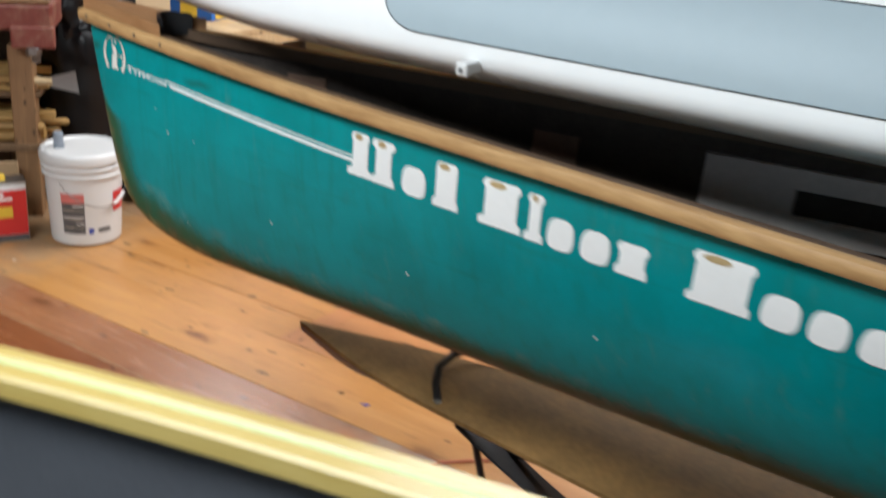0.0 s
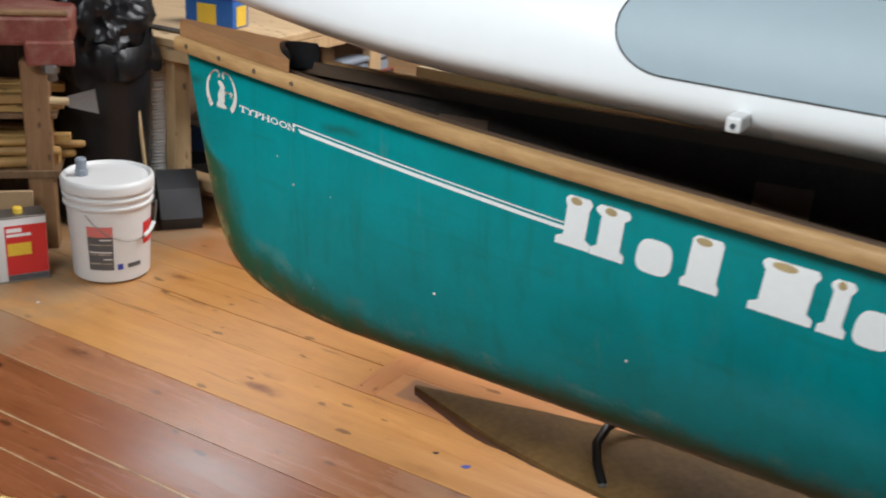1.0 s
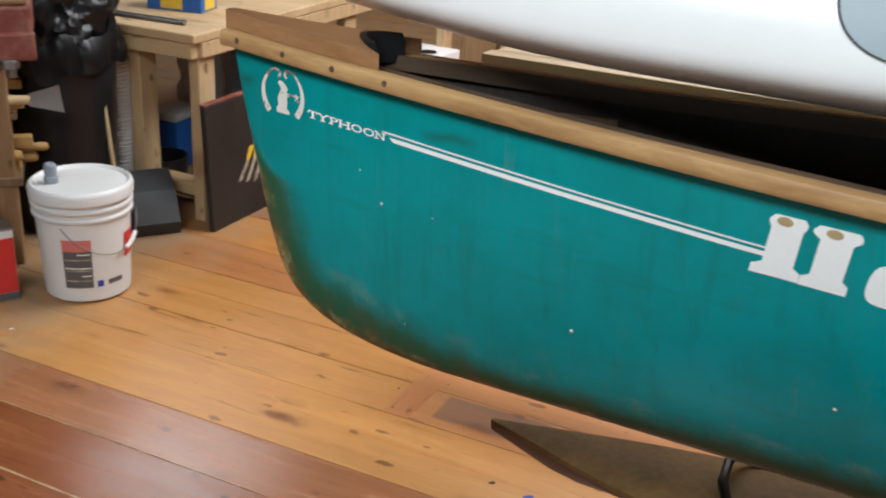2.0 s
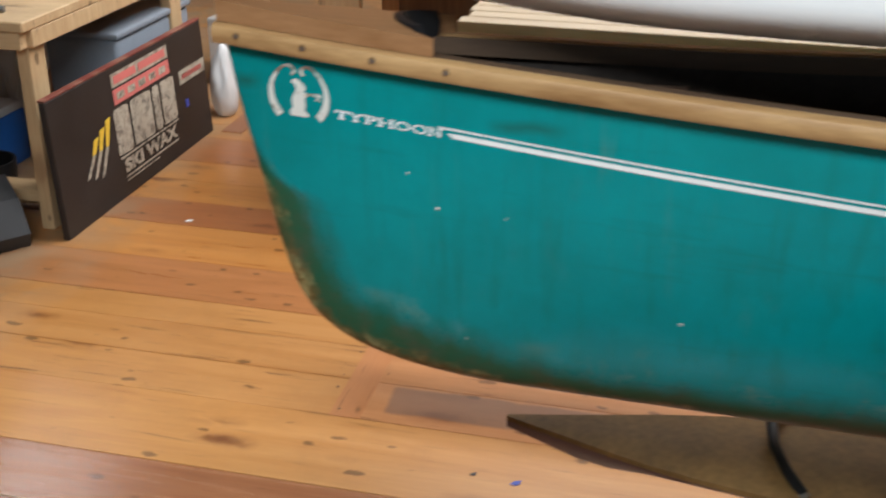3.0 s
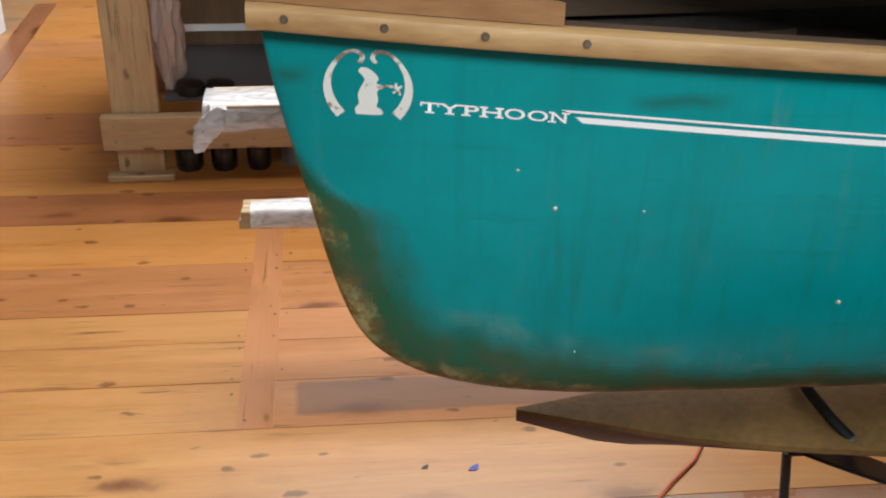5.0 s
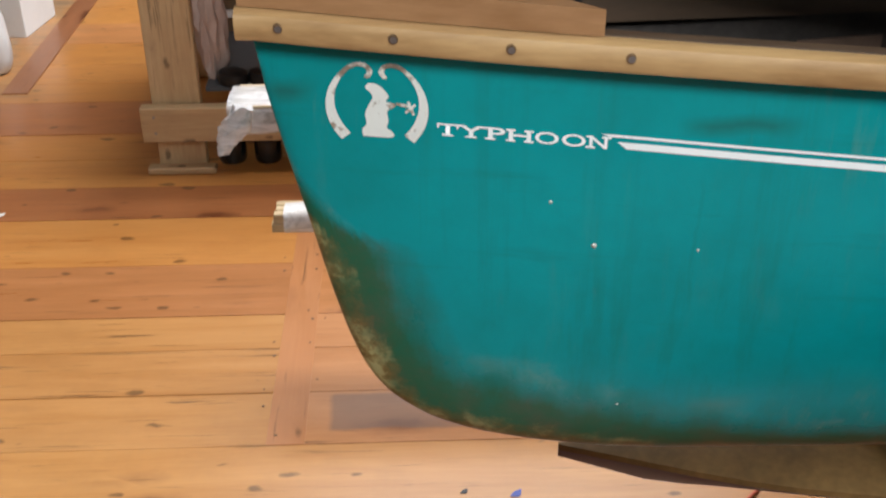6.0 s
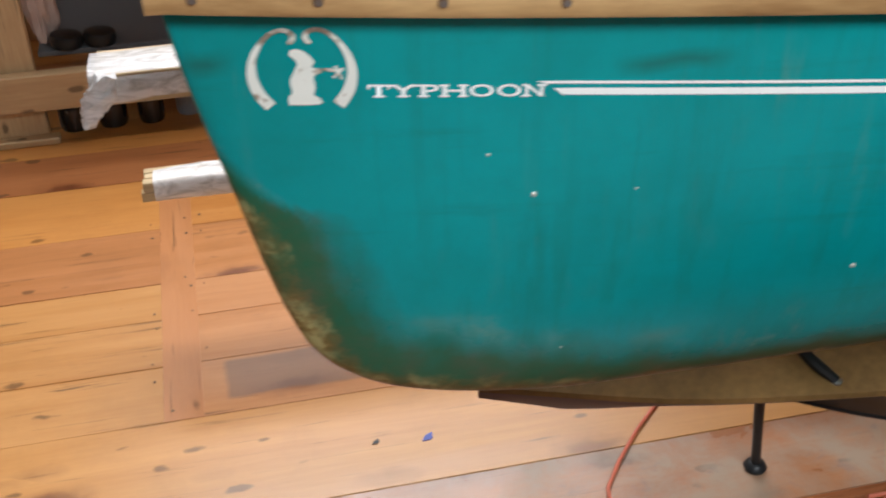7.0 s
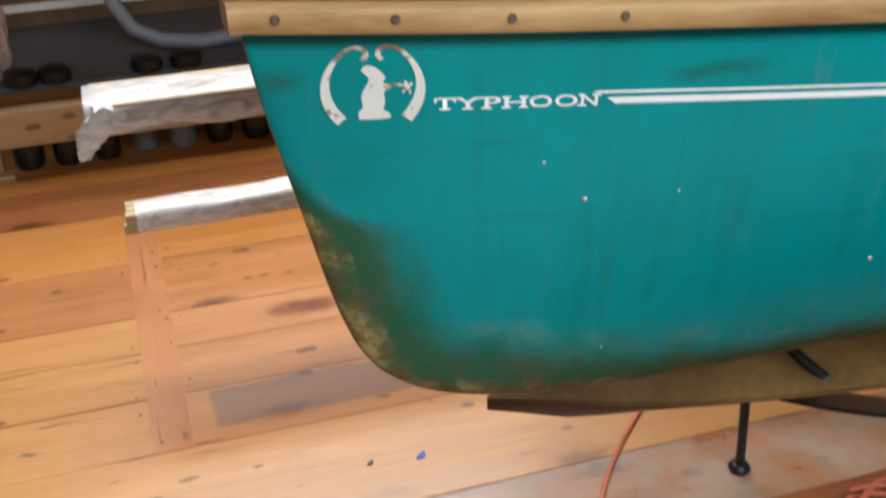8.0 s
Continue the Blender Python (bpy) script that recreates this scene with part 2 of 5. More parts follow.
M_grey_gel = plain("grey_gelcoat", (0.33, 0.41, 0.45), 0.52, 0, 0.05, 10, 0.0, 0.05)
M_seam = plain("dark_seam", (0.04, 0.045, 0.05), 0.6)
M_steel = plain("dull_steel", (0.30, 0.29, 0.28), 0.45, 0.9, 0.15)
M_decal = plain("white_vinyl", (0.88, 0.90, 0.88), 0.45, 0, 0.05)
M_decal_worn = plain("worn_white_vinyl", (0.74, 0.74, 0.68), 0.5, 0, 0.05)
was = shader(M_decal_worn).inputs["Base Color"].links[0].from_socket
rub = ramp(M_decal_worn, noise_tex(M_decal_worn, coords(M_decal_worn), 55.0, 5, 0.7), [(0.54, (0, 0, 0)), (0.62, (1, 1, 1))])
link(M_decal_worn, mix(M_decal_worn, maths(M_decal_worn, "MULTIPLY", rub, 0.8), was, (0.22, 0.13, 0.055)), shader(M_decal_worn).inputs["Base Color"])
M_decal_rust = plain("rust_stained_vinyl", (0.70, 0.68, 0.60), 0.5, 0, 0.05)
was = shader(M_decal_rust).inputs["Base Color"].links[0].from_socket
rub = ramp(M_decal_rust, noise_tex(M_decal_rust, coords(M_decal_rust), 75.0, 5, 0.7), [(0.42, (0, 0, 0)), (0.54, (1, 1, 1))])
link(M_decal_rust, mix(M_decal_rust, maths(M_decal_rust, "MULTIPLY", rub, 0.85), was, (0.16, 0.085, 0.045)), shader(M_decal_rust).inputs["Base Color"])
M_tan = plain("tan_worn_vinyl", (0.46, 0.34, 0.17), 0.6, 0, 0.25)
M_red = plain("faded_red_paint", (0.19, 0.042, 0.03), 0.55, 0, 0.3)
was = shader(M_red).inputs["Base Color"].links[0].from_socket
rub = ramp(M_red, noise_tex(M_red, coords(M_red), 9.0, 6, 0.7), [(0.46, (0, 0, 0)), (0.60, (1, 1, 1))])
link(M_red, mix(M_red, maths(M_red, "MULTIPLY", rub, 0.7), was, (0.26, 0.13, 0.085)), shader(M_red).inputs["Base Color"])
M_redlab = plain("red_print", (0.60, 0.03, 0.03), 0.4, 0, 0.1)
M_pink = plain("faded_red_print", (0.62, 0.17, 0.15), 0.5, 0, 0.1)
M_yellow = plain("yellow_print", (0.75, 0.50, 0.05), 0.5, 0, 0.1)
M_greylab = plain("grey_print", (0.09, 0.09, 0.095), 0.5, 0, 0.1)
M_bluelab = plain("blue_ink", (0.03, 0.06, 0.35), 0.5)
M_sack = plain("pinkish_paper", (0.46, 0.34, 0.29), 0.7, 0, 0.12)
M_cream = plain("worn_cream_print", (0.42, 0.37, 0.29), 0.6, 0, 0.3)
was = shader(M_cream).inputs["Base Color"].links[0].from_socket
rub = ramp(M_cream, noise_tex(M_cream, coords(M_cream), 34.0, 6, 0.75), [(0.48, (0, 0, 0)), (0.62, (1, 1, 1))])
link(M_cream, mix(M_cream, maths(M_cream, "MULTIPLY", rub, 0.75), was, (0.06, 0.045, 0.036)), shader(M_cream).inputs["Base Color"])
M_sign = plain("worn_black_board", (0.022, 0.017, 0.015), 0.55, 0, 0.4)
M_teal_cloth = plain("dark_teal_cloth", (0.03, 0.16, 0.22), 0.7, 0, 0.2)
M_tray = plain("dark_grey_plastic", (0.028, 0.030, 0.033), 0.5, 0, 0.2)
M_blue = plain("blue_plastic", (0.02, 0.12, 0.42), 0.4)
M_greypl = plain("grey_plastic", (0.22, 0.25, 0.29), 0.5, 0, 0.12)
M_gunyel = timber("yellow_ash", (0.53, 0.405, 0.14), (0.44, 0.315, 0.085), 0.4, "x", 0.0, 0.2)
M_green_edge = plain("green_laminate", (0.42, 0.50, 0.20), 0.4)
M_hullgrey = plain("grey_hull_inside", (0.06, 0.065, 0.075), 0.5)
M_orange = plain("orange_cable_sheath", (0.60, 0.15, 0.085), 0.5)
M_glass_dark = plain("dark_jar_glass", (0.02, 0.017, 0.015), 0.12)
M_wall = plain("dull_board_wall", (0.15, 0.11, 0.08), 0.8, 0, 0.12, 8)
M_ceil = plain("brown_ceiling_board", (0.26, 0.20, 0.15), 0.8, 0, 0.08, 8)
M_card = plain("tan_cardboard", (0.36, 0.24, 0.13), 0.75, 0, 0.15)
M_cardw = plain("white_card", (0.78, 0.77, 0.75), 0.7, 0, 0.05)
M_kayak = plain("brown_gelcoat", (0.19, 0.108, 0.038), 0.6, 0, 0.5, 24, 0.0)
# the kayak's lower side: its shade is put into this darker, purplish brown
M_kayak_low = plain("shaded_brown_gelcoat", (0.10, 0.065, 0.06), 0.5, 0, 0.2, 14)


def hull_green():
    m = material("green_gelcoat", 0.36, 0, (0.0, 0.2, 0.18))
    shader(m).inputs["Specular IOR Level"].default_value = 0.28
    v = coords(m)
    big = noise_tex(m, v, 2.6, 6, 0.6)
    col = ramp(m, big, [(0.30, (0.0, 0.205, 0.212)), (0.68, (0.0, 0.296, 0.312))])
    # faint cloudy grime at hand's width, vertical water streaks and long scuffs
    cloud = ramp(m, noise_tex(m, v, 8.0, 6, 0.7), [(0.42, (0, 0, 0)), (0.70, (1, 1, 1))])
    col = mix(m, maths(m, "MULTIPLY", cloud, 0.30), col, (0.0, 0.165, 0.150))
    streak = noise_tex(m, coords(m, (30, 30, 1.1)), 1.0, 6, 0.7)
    high = noise_tex(m, v, 3.0, 3)
    col = mix(m, maths(m, "MULTIPLY", maths(m, "MULTIPLY", ramp(m, streak, [(0.52, (0, 0, 0)), (0.72, (1, 1, 1))]), high), 0.62), col, (0.010, 0.12, 0.085))
    drip = noise_tex(m, coords(m, (46, 46, 6), "Object", (5, 2, 1)), 1.0, 6, 0.7)
    low = ramp(m, noise_tex(m, v, 4.0, 3), [(0.46, (0, 0, 0)), (0.64, (1, 1, 1))])
    col = mix(m, maths(m, "MULTIPLY", maths(m, "MULTIPLY", ramp(m, drip, [(0.56, (0, 0, 0)), (0.72, (1, 1, 1))]), low), 0.5), col, (0.10, 0.25, 0.20))
    scuff = noise_tex(m, coords(m, (3, 3, 30)), 1.2, 5, 0.65)
    col = mix(m, maths(m, "MULTIPLY", ramp(m, scuff, [(0.58, (0, 0, 0)), (0.74, (1, 1, 1))]), 0.28), col, (0.008, 0.12, 0.095))
    # worn olive and brown resin along the stem and the keel, thinning out upwards in streaks; aft along the keel it
    # paints the floor's reflection
    a = m.node_tree.nodes.new("ShaderNodeAttribute")
    a.attribute_name = "wear_reflect"
    ragged = noise_tex(m, v, 9.0, 7, 0.7)
    run = noise_tex(m, coords(m, (26, 26, 3.5)), 1.0, 5, 0.65)
    wear_reflect = maths(m, "ADD", a.outputs["Fac"], maths(m, "ADD", maths(m, "MULTIPLY_ADD", ragged, 0.75, -0.375), maths(m, "MULTIPLY_ADD", run, 0.55, -0.275)))
    thin = maths(m, "ADD", wear_reflect, 0.39)
    w = ramp(m, thin, [(0.16, (0, 0, 0)), (0.48, (0.45, 0.45, 0.45)), (0.78, (0.96, 0.96, 0.96)), (1.0, (1, 1, 1))])
    olive = ramp(m, noise_tex(m, v, 15.0, 6, 0.75), [(0.30, (0.008, 0.090, 0.034)), (0.46, (0.026, 0.076, 0.014)), (0.61, (0.060, 0.068, 0.014)), (0.74, (0.14, 0.066, 0.020))])
    col = mix(m, maths(m, "MULTIPLY", w, 0.85), col, olive)
    brown = ramp(m, maths(m, "ADD", wear_reflect, maths(m, "MULTIPLY_ADD", noise_tex(m, v, 30.0, 4, 0.7), 0.5, -0.25)), [(0.66, (0, 0, 0)), (1.0, (1, 1, 1))])
    col = mix(m, maths(m, "MULTIPLY", brown, 0.75), col, ramp(m, noise_tex(m, v, 24.0, 6, 0.75), [(0.36, (0.10, 0.075, 0.018)), (0.50, (0.24, 0.13, 0.035)), (0.60, (0.46, 0.38, 0.16))]))
    chalk = ramp(m, noise_tex(m, coords(m, (1, 1, 1), "Object", (3, 1, 2)), 14.0, 6, 0.75), [(0.50, (0, 0, 0)), (0.68, (1, 1, 1))])
    band = ramp(m, thin, [(0.00, (0, 0, 0)), (0.20, (1, 1, 1)), (0.55, (0, 0, 0))])
    some = ramp(m, noise_tex(m, v, 5.0, 3), [(0.45, (0, 0, 0)), (0.6, (1, 1, 1))])
    col = mix(m, maths(m, "MULTIPLY", maths(m, "MULTIPLY", chalk, band), maths(m, "MULTIPLY", some, 0.8)), col, (0.20, 0.29, 0.21))
    link(m, col, shader(m).inputs["Base Color"])
    r = maths(m, "ADD", maths(m, "MULTIPLY_ADD", w, 0.16, 0.17), maths(m, "MULTIPLY", cloud, 0.10))
    link(m, r, shader(m).inputs["Roughness"])
    bump(m, noise_tex(m, v, 60, 3), 0.06, 0.001)
    return m


def plastic_wrap():
    m = material("clear_film", 0.16, 0, (0.93, 0.93, 0.94))
    shader(m).inputs["Specular IOR Level"].default_value = 0.6
    n = noise_tex(m, coords(m, (5, 14, 14)), 3.0, 6, 0.65, 1.0)
    link(m, ramp(m, n, [(0.34, (0.36, 0.36, 0.36)), (0.60, (0.90, 0.90, 0.90))]), shader(m).inputs["Alpha"])
    bump(m, noise_tex(m, coords(m, (8, 30, 30)), 3.0, 4, 0.6, 1.5), 0.45, 0.003)
    return m


shader(M_kayak).inputs["Specular IOR Level"].default_value = 0.2
M_green = hull_green()
DIRT = (0.012, 0.10, 0.075)
add_patch(M_green, 0.370, 0.475, 1.060, 1.082, DIRT, (0, 2), (0.03, 0.012), 0.75)
add_patch(M_green, 0.004, 0.055, 1.070, 1.100, DIRT, (0, 2), (0.02, 0.014), 0.7)
add_patch(M_green, 0.394, 0.399, 0.86, 1.03, DIRT, (0, 2), (0.004, 0.03), 0.35)
add_patch(M_green, 0.185, 0.240, 0.775, 0.805, (0.13, 0.25, 0.20), (0, 2), (0.03, 0.02), 0.5)
add_patch(M_green, 0.410, 0.480, 0.730, 0.765, (0.10, 0.23, 0.19), (0, 2), (0.03, 0.02), 0.45)
M_wrap = plastic_wrap()
M_inside = plain("black_weave_inside", (0.060, 0.050, 0.044), 0.75, 0, 0.4, 40)
shader(M_inside).inputs["Specular IOR Level"].default_value = 0.15
M_patch = plain("brown_inside_patch", (0.17, 0.105, 0.075), 0.55, 0, 0.3)

shader(M_bag).inputs["Specular IOR Level"].default_value = 0.38
shader(M_black).inputs["Specular IOR Level"].default_value = 0.3
M_rivet = plain("pale_rivet", (0.55, 0.55, 0.50), 0.4, 0.3)
M_bracket = plain("dull_grey_bracket", (0.62, 0.56, 0.52), 0.6)

# ---------------------------------------------------------------- mesh helpers


def thing(name, label, category, group="", kind="", at=None):
    e = new(name)
    if at is not None:
        e.matrix_world = at
    return tagged(e, label, category, group, kind)


def part(name, bm, mat, parent=None, label="", smooth=False, kind=""):
    """Links a bmesh as one mesh object under a thing or a part."""
    bmesh.ops.recalc_face_normals(bm, faces=bm.faces)
    me = bpy.data.meshes.new(name)
    bm.to_mesh(me)
    bm.free()
    me.materials.append(mat)
    if smooth:
        for p in me.polygons:
            p.use_smooth = True
        me.set_sharp_from_angle(angle=radians(40))
    ob = new(name, me)
    ob.parent = parent
    return tagged(ob, label, kind=kind)


def box(x0, y0, z0, x1, y1, z1, bevel=0.003, bm=None, seg=1, turn=None):
    own = bm is None
    bm = bm or bmesh.new()
    m = Matrix.Translation(((x0 + x1) / 2, (y0 + y1) / 2, (z0 + z1) / 2)) @ (turn or Matrix()) @ Matrix.Diagonal((x1 - x0, y1 - y0, z1 - z0, 1))
    r = bmesh.ops.create_cube(bm, size=1, matrix=m)
    if bevel:
        edges = list({e for v in r["verts"] for e in v.link_edges})
        bmesh.ops.bevel(bm, geom=edges, offset=bevel, segments=seg, affect="EDGES", profile=0.5)
    return bm


def lathe(profile, steps=40, bm=None, at=(0, 0, 0)):
    """A turned form from (radius, height) pairs, about z."""
    bm = bm or bmesh.new()
    rings = []
    for r, z in profile:
        rings.append([bm.verts.new((at[0] + r * math.cos(2 * math.pi * k / steps), at[1] + r * math.sin(2 * math.pi * k / steps), at[2] + z)) for k in range(steps)])
    for a, b in zip(rings, rings[1:]):
        for k in range(steps):
            bm.faces.new((a[k], a[(k + 1) % steps], b[(k + 1) % steps], b[k]))
    for ring in (rings[0], rings[-1]):
        if profile[rings.index(ring)][0] > 1e-5:
            bm.faces.new(ring)
    return bm


def tube(points, radius, steps=10, bm=None, cap=True):
    """A round bar along points; radius may be a list."""
    bm = bm or bmesh.new()
    pts = [Vector(p) for p in points]
    rad = radius if isinstance(radius, (list, tuple)) else [radius] * len(pts)
    rings, side = [], None
    for k, p in enumerate(pts):
        d = (pts[min(k + 1, len(pts) - 1)] - pts[max(k - 1, 0)]).normalized()
        if side is None:
            side = d.cross(Vector((0, 0, 1)) if abs(d.z) < 0.9 else Vector((1, 0, 0))).normalized()
        side = (side - d * side.dot(d)).normalized()
        up = d.cross(side)
        rings.append([bm.verts.new(p + rad[k] * (math.cos(2 * math.pi * j / steps) * side + math.sin(2 * math.pi * j / steps) * up)) for j in range(steps)])
    for a, b in zip(rings, rings[1:]):
        for j in range(steps):
            bm.faces.new((a[j], a[(j + 1) % steps], b[(j + 1) % steps], b[j]))
    if cap:
        bm.faces.new(rings[0])
        bm.faces.new(rings[-1])
    return bm


def sweep(sections, bm=None, cap=True):
    """A skin over rings of points, one ring a section, all with as many points."""
    bm = bm or bmesh.new()
    rings = [[bm.verts.new(p) for p in ring] for ring in sections]
    n = len(rings[0])
    for a, b in zip(rings, rings[1:]):
        for j in range(n):
            bm.faces.new((a[j], a[(j + 1) % n], b[(j + 1) % n], b[j]))
    if cap:
        bm.faces.new(rings[0])
        bm.faces.new(rings[-1])
    return bm


def plate(outline, thick, bm=None, to=None):
    """A flat plate from an outline of (x, y), from z = 0 to thick; to() then places each point."""
    bm = bm or bmesh.new()
    to = to or (lambda x, y, z: (x, y, z))
    low = [bm.verts.new(to(x, y, 0)) for x, y in outline]
    high = [bm.verts.new(to(x, y, thick)) for x, y in outline]
    bm.faces.new(low)
    bm.faces.new(high)
    n = len(low)
    for k in range(n):
        bm.faces.new((low[k], low[(k + 1) % n], high[(k + 1) % n], high[k]))
    return bm


def spline(table):
    """A smooth function through (x, y) pairs."""
    xs, ys = zip(*table)
    d = [(b - a) / (q - p) for a, b, p, q in zip(ys, ys[1:], xs, xs[1:])]
    t = [d[0]] + [0.0 if p * q <= 0 else 2 * p * q / (p + q) for p, q in zip(d, d[1:])] + [d[-1]]

    def at(x):
        if x <= xs[0]:
            return ys[0]
        if x >= xs[-1]:
            return ys[-1]
        k = max(j for j in range(len(xs) - 1) if xs[j] <= x)
        h = xs[k + 1] - xs[k]
        u = (x - xs[k]) / h
        return ys[k] * (1 + 2 * u) * (1 - u) ** 2 + t[k] * h * u * (1 - u) ** 2 + ys[k + 1] * u * u * (3 - 2 * u) + t[k + 1] * h * u * u * (u - 1)

    return at

# ---------------------------------------------------------------- the room
X0, X1, Y0, Y1, CEIL = -6.0, 4.5, -3.0, 8.0, 3.2


def wall_with_opening(name, along, fixed, a0, a1, openings, label):
    """A wall 0.15 thick along x or y with rectangular openings (from, to, low, high)."""
    bm = bmesh.new()
    cuts = sorted(openings)
    spans, p = [], a0
    for o0, o1, lo, hi in cuts:
        spans += [(p, o0, 0, CEIL), (o0, o1, 0, lo), (o0, o1, hi, CEIL)]
        p = o1
    spans.append((p, a1, 0, CEIL))
    for s0, s1, z0, z1 in spans:
        if z1 - z0 > 0.01 and s1 - s0 > 0.01:
            if along == "x":
                box(s0, fixed[0], z0, s1, fixed[1], z1, 0, bm)
            else:
                box(fixed[0], s0, z0, fixed[1], s1, z1, 0, bm)
    return tagged(part(name, bm, M_wall), label, "wall", kind="structure")


# the south opening is made up to hold the fill light
wall_with_opening("wall_south", "x", (Y0 - 0.15, Y0), X0, X1, [(-2.1, 1.5, 1.0, 2.5)], "dull brown board wall with an added opening for the fill light")
wall_with_opening("wall_north", "x", (Y1, Y1 + 0.15), X0, X1, [], "dull brown board wall of the workshop")
wall_with_opening("wall_west", "y", (X0 - 0.15, X0), Y0 - 0.15, Y1 + 0.15, [], "dull brown board wall of the workshop")
wall_with_opening("wall_east", "y", (X1, X1 + 0.15), Y0 - 0.15, Y1 + 0.15, [], "dull brown board wall of the workshop")
bm = bmesh.new()
for x0, y0, x1, y1 in ((X0, Y0, X1, -1.3), (X0, -0.1, X1, 3.4), (X0, -1.3, -2.25, -0.1), (0.15, -1.3, X1, -0.1), (-4.6, 5.4, X1, Y1), (-4.6, 3.4, -2.2, 5.4), (0.2, 3.4, X1, 5.4), (X0, 3.4, -4.6, 5.0), (X0, 6.2, -4.6, Y1), (X0, 5.0, -5.8, 6.2)):
    box(x0, y0, CEIL, x1, y1, CEIL + 0.12, 0, bm)
tagged(part("ceiling", bm, M_ceil), "brown board ceiling with three roof light openings", "ceiling", kind="structure")

# ---------------------------------------------------------------- the green canoe
BOW = Vector((-1.632, 1.665, 0.0))
LONG = 4.9
keel_z = spline([(0.0, 1.13), (0.008, 1.08), (0.042, 0.933), (0.058, 0.864), (0.075, 0.805), (0.093, 0.763), (0.118, 0.731), (0.164, 0.699), (0.224, 0.678), (0.292, 0.665), (0.39, 0.656), (0.7, 0.654), (1.1, 0.650), (2.45, 0.646)])
half_b = spline([(0.0, 0.004), (0.03, 0.011), (0.31, 0.061), (0.63, 0.112), (1.0, 0.172), (1.5, 0.240), (2.0, 0.295), (2.45, 0.31)])
sheer_z = spline([(0.0, 1.146), (0.3, 1.133), (0.75, 1.121), (1.2, 1.118), (1.8, 1.112), (2.45, 1.10)])


def fold(s):
    return s if s <= LONG / 2 else LONG - s


def hull_v(s, z):
    """Half-breadth of the hull at s metres from the bow and height z."""
    s = fold(s)
    zs, zk = sheer_z(s), keel_z(s)
    u = min(1, max(0, (zs - z) / max(1e-4, zs - zk)))
    full = 2.8 - 1.42 * min(1, max(0, (s - 0.28) / 0.62))
    return half_b(s) * (1 - u ** full) ** 0.5


def hull_point(s, z, off=0.0):
    """A point on the side that faces the camera's walk."""
    v = hull_v(s, z)
    dv = (hull_v(s + 0.01, z) - hull_v(s - 0.01, z)) / 0.02
    dz = (hull_v(s, z + 0.005) - hull_v(s, z - 0.005)) / 0.01
    n = Vector((-dv, -1, -dz)).normalized()
    return BOW + Vector((s, -v, z)) + off * n


def stations():
    a = [0.0, 0.004, 0.008] + [0.012 + 0.006 * k for k in range(22)] + [0.15 + 0.013 * k for k in range(14)]
    b = [0.35 + 0.05 * k for k in range(14)] + [1.1 + 0.1 * k for k in range(14)]
    half = a + [x for x in b if x < LONG / 2 - 0.02]
    return half + [LONG / 2] + [LONG - x for x in reversed(half)]


def hull_shell(inset):
    bm = bmesh.new()
    rows = []
    for s in stations():
        f = fold(s)
        zs, zk = sheer_z(f), keel_z(f) + inset
        ring = []
        for k in range(-34, 35):
            q = abs(k) / 34
            u = 1 - q ** 1.6 if q else 1.0
            z = zs + (min(zk, zs) - zs) * u
            v = max(0.0, hull_v(s, zs + (keel_z(f) - zs) * u) - inset)
            ring.append(bm.verts.new(BOW + Vector((s, math.copysign(v, k) if k else 0, z))))
        rows.append(ring)
    for a, b in zip(rows, rows[1:]):
        for p, q, r, t in zip(a, a[1:], b[1:], b):
            bm.faces.new((p, q, r, t))
    bmesh.ops.remove_doubles(bm, verts=bm.verts, dist=0.0004)
    return bm


canoe = thing("canoe", "teal green canoe with oiled wooden gunwales, worn bow and white lettering", "canoe", at=Matrix.Translation(BOW))
INV = Matrix.Translation(-BOW)


def cpart(name, bm, mat, label="", smooth=False, parent=None):
    bm.transform(INV)
    return part(name, bm, mat, parent or canoe, label, smooth)


hull = cpart("hull", hull_shell(0.0), M_green, "teal green hull worn brown along stem and forward keel, floor reflection painted brown aft", True)
wear_reflect = hull.data.attributes.new("wear_reflect", "FLOAT", "POINT")
stem_reach = spline([(0.60, 0.14), (0.78, 0.115), (0.86, 0.092), (0.925, 0.078), (0.96, 0.014), (1.15, 0.004)])
# past about 0.5 the keel band paints the floor's brown reflection and bottom shade
keel_reach = spline([(0.0, 0.14), (0.15, 0.11), (0.36, 0.088), (0.45, 0.078), (0.52, 0.060), (1.0, 0.075), (2.5, 0.08)])


def stem_at(z):
    """How far behind the bow's tip the stem's edge lies at a height."""
    lo, hi = 0.0, 0.4
    for _ in range(30):
        mid = (lo + hi) / 2
        lo, hi = (mid, hi) if keel_z(mid) > z else (lo, mid)
    return lo


for k, v in enumerate(hull.data.vertices):
    s, z = fold(v.co.x), v.co.z
    ahead = 1 - (s - stem_at(z)) / stem_reach(z) - 18 * max(0.0, z - 0.94)
    under = 1 - (z - keel_z(s)) / keel_reach(s) - 18 * max(0.0, z - 0.94)
    wear_reflect.data[k].value = max(-1.0, ahead, under)
cpart("hull_lining", hull_shell(0.007), M_inside, "dark woven inside of the hull", True)


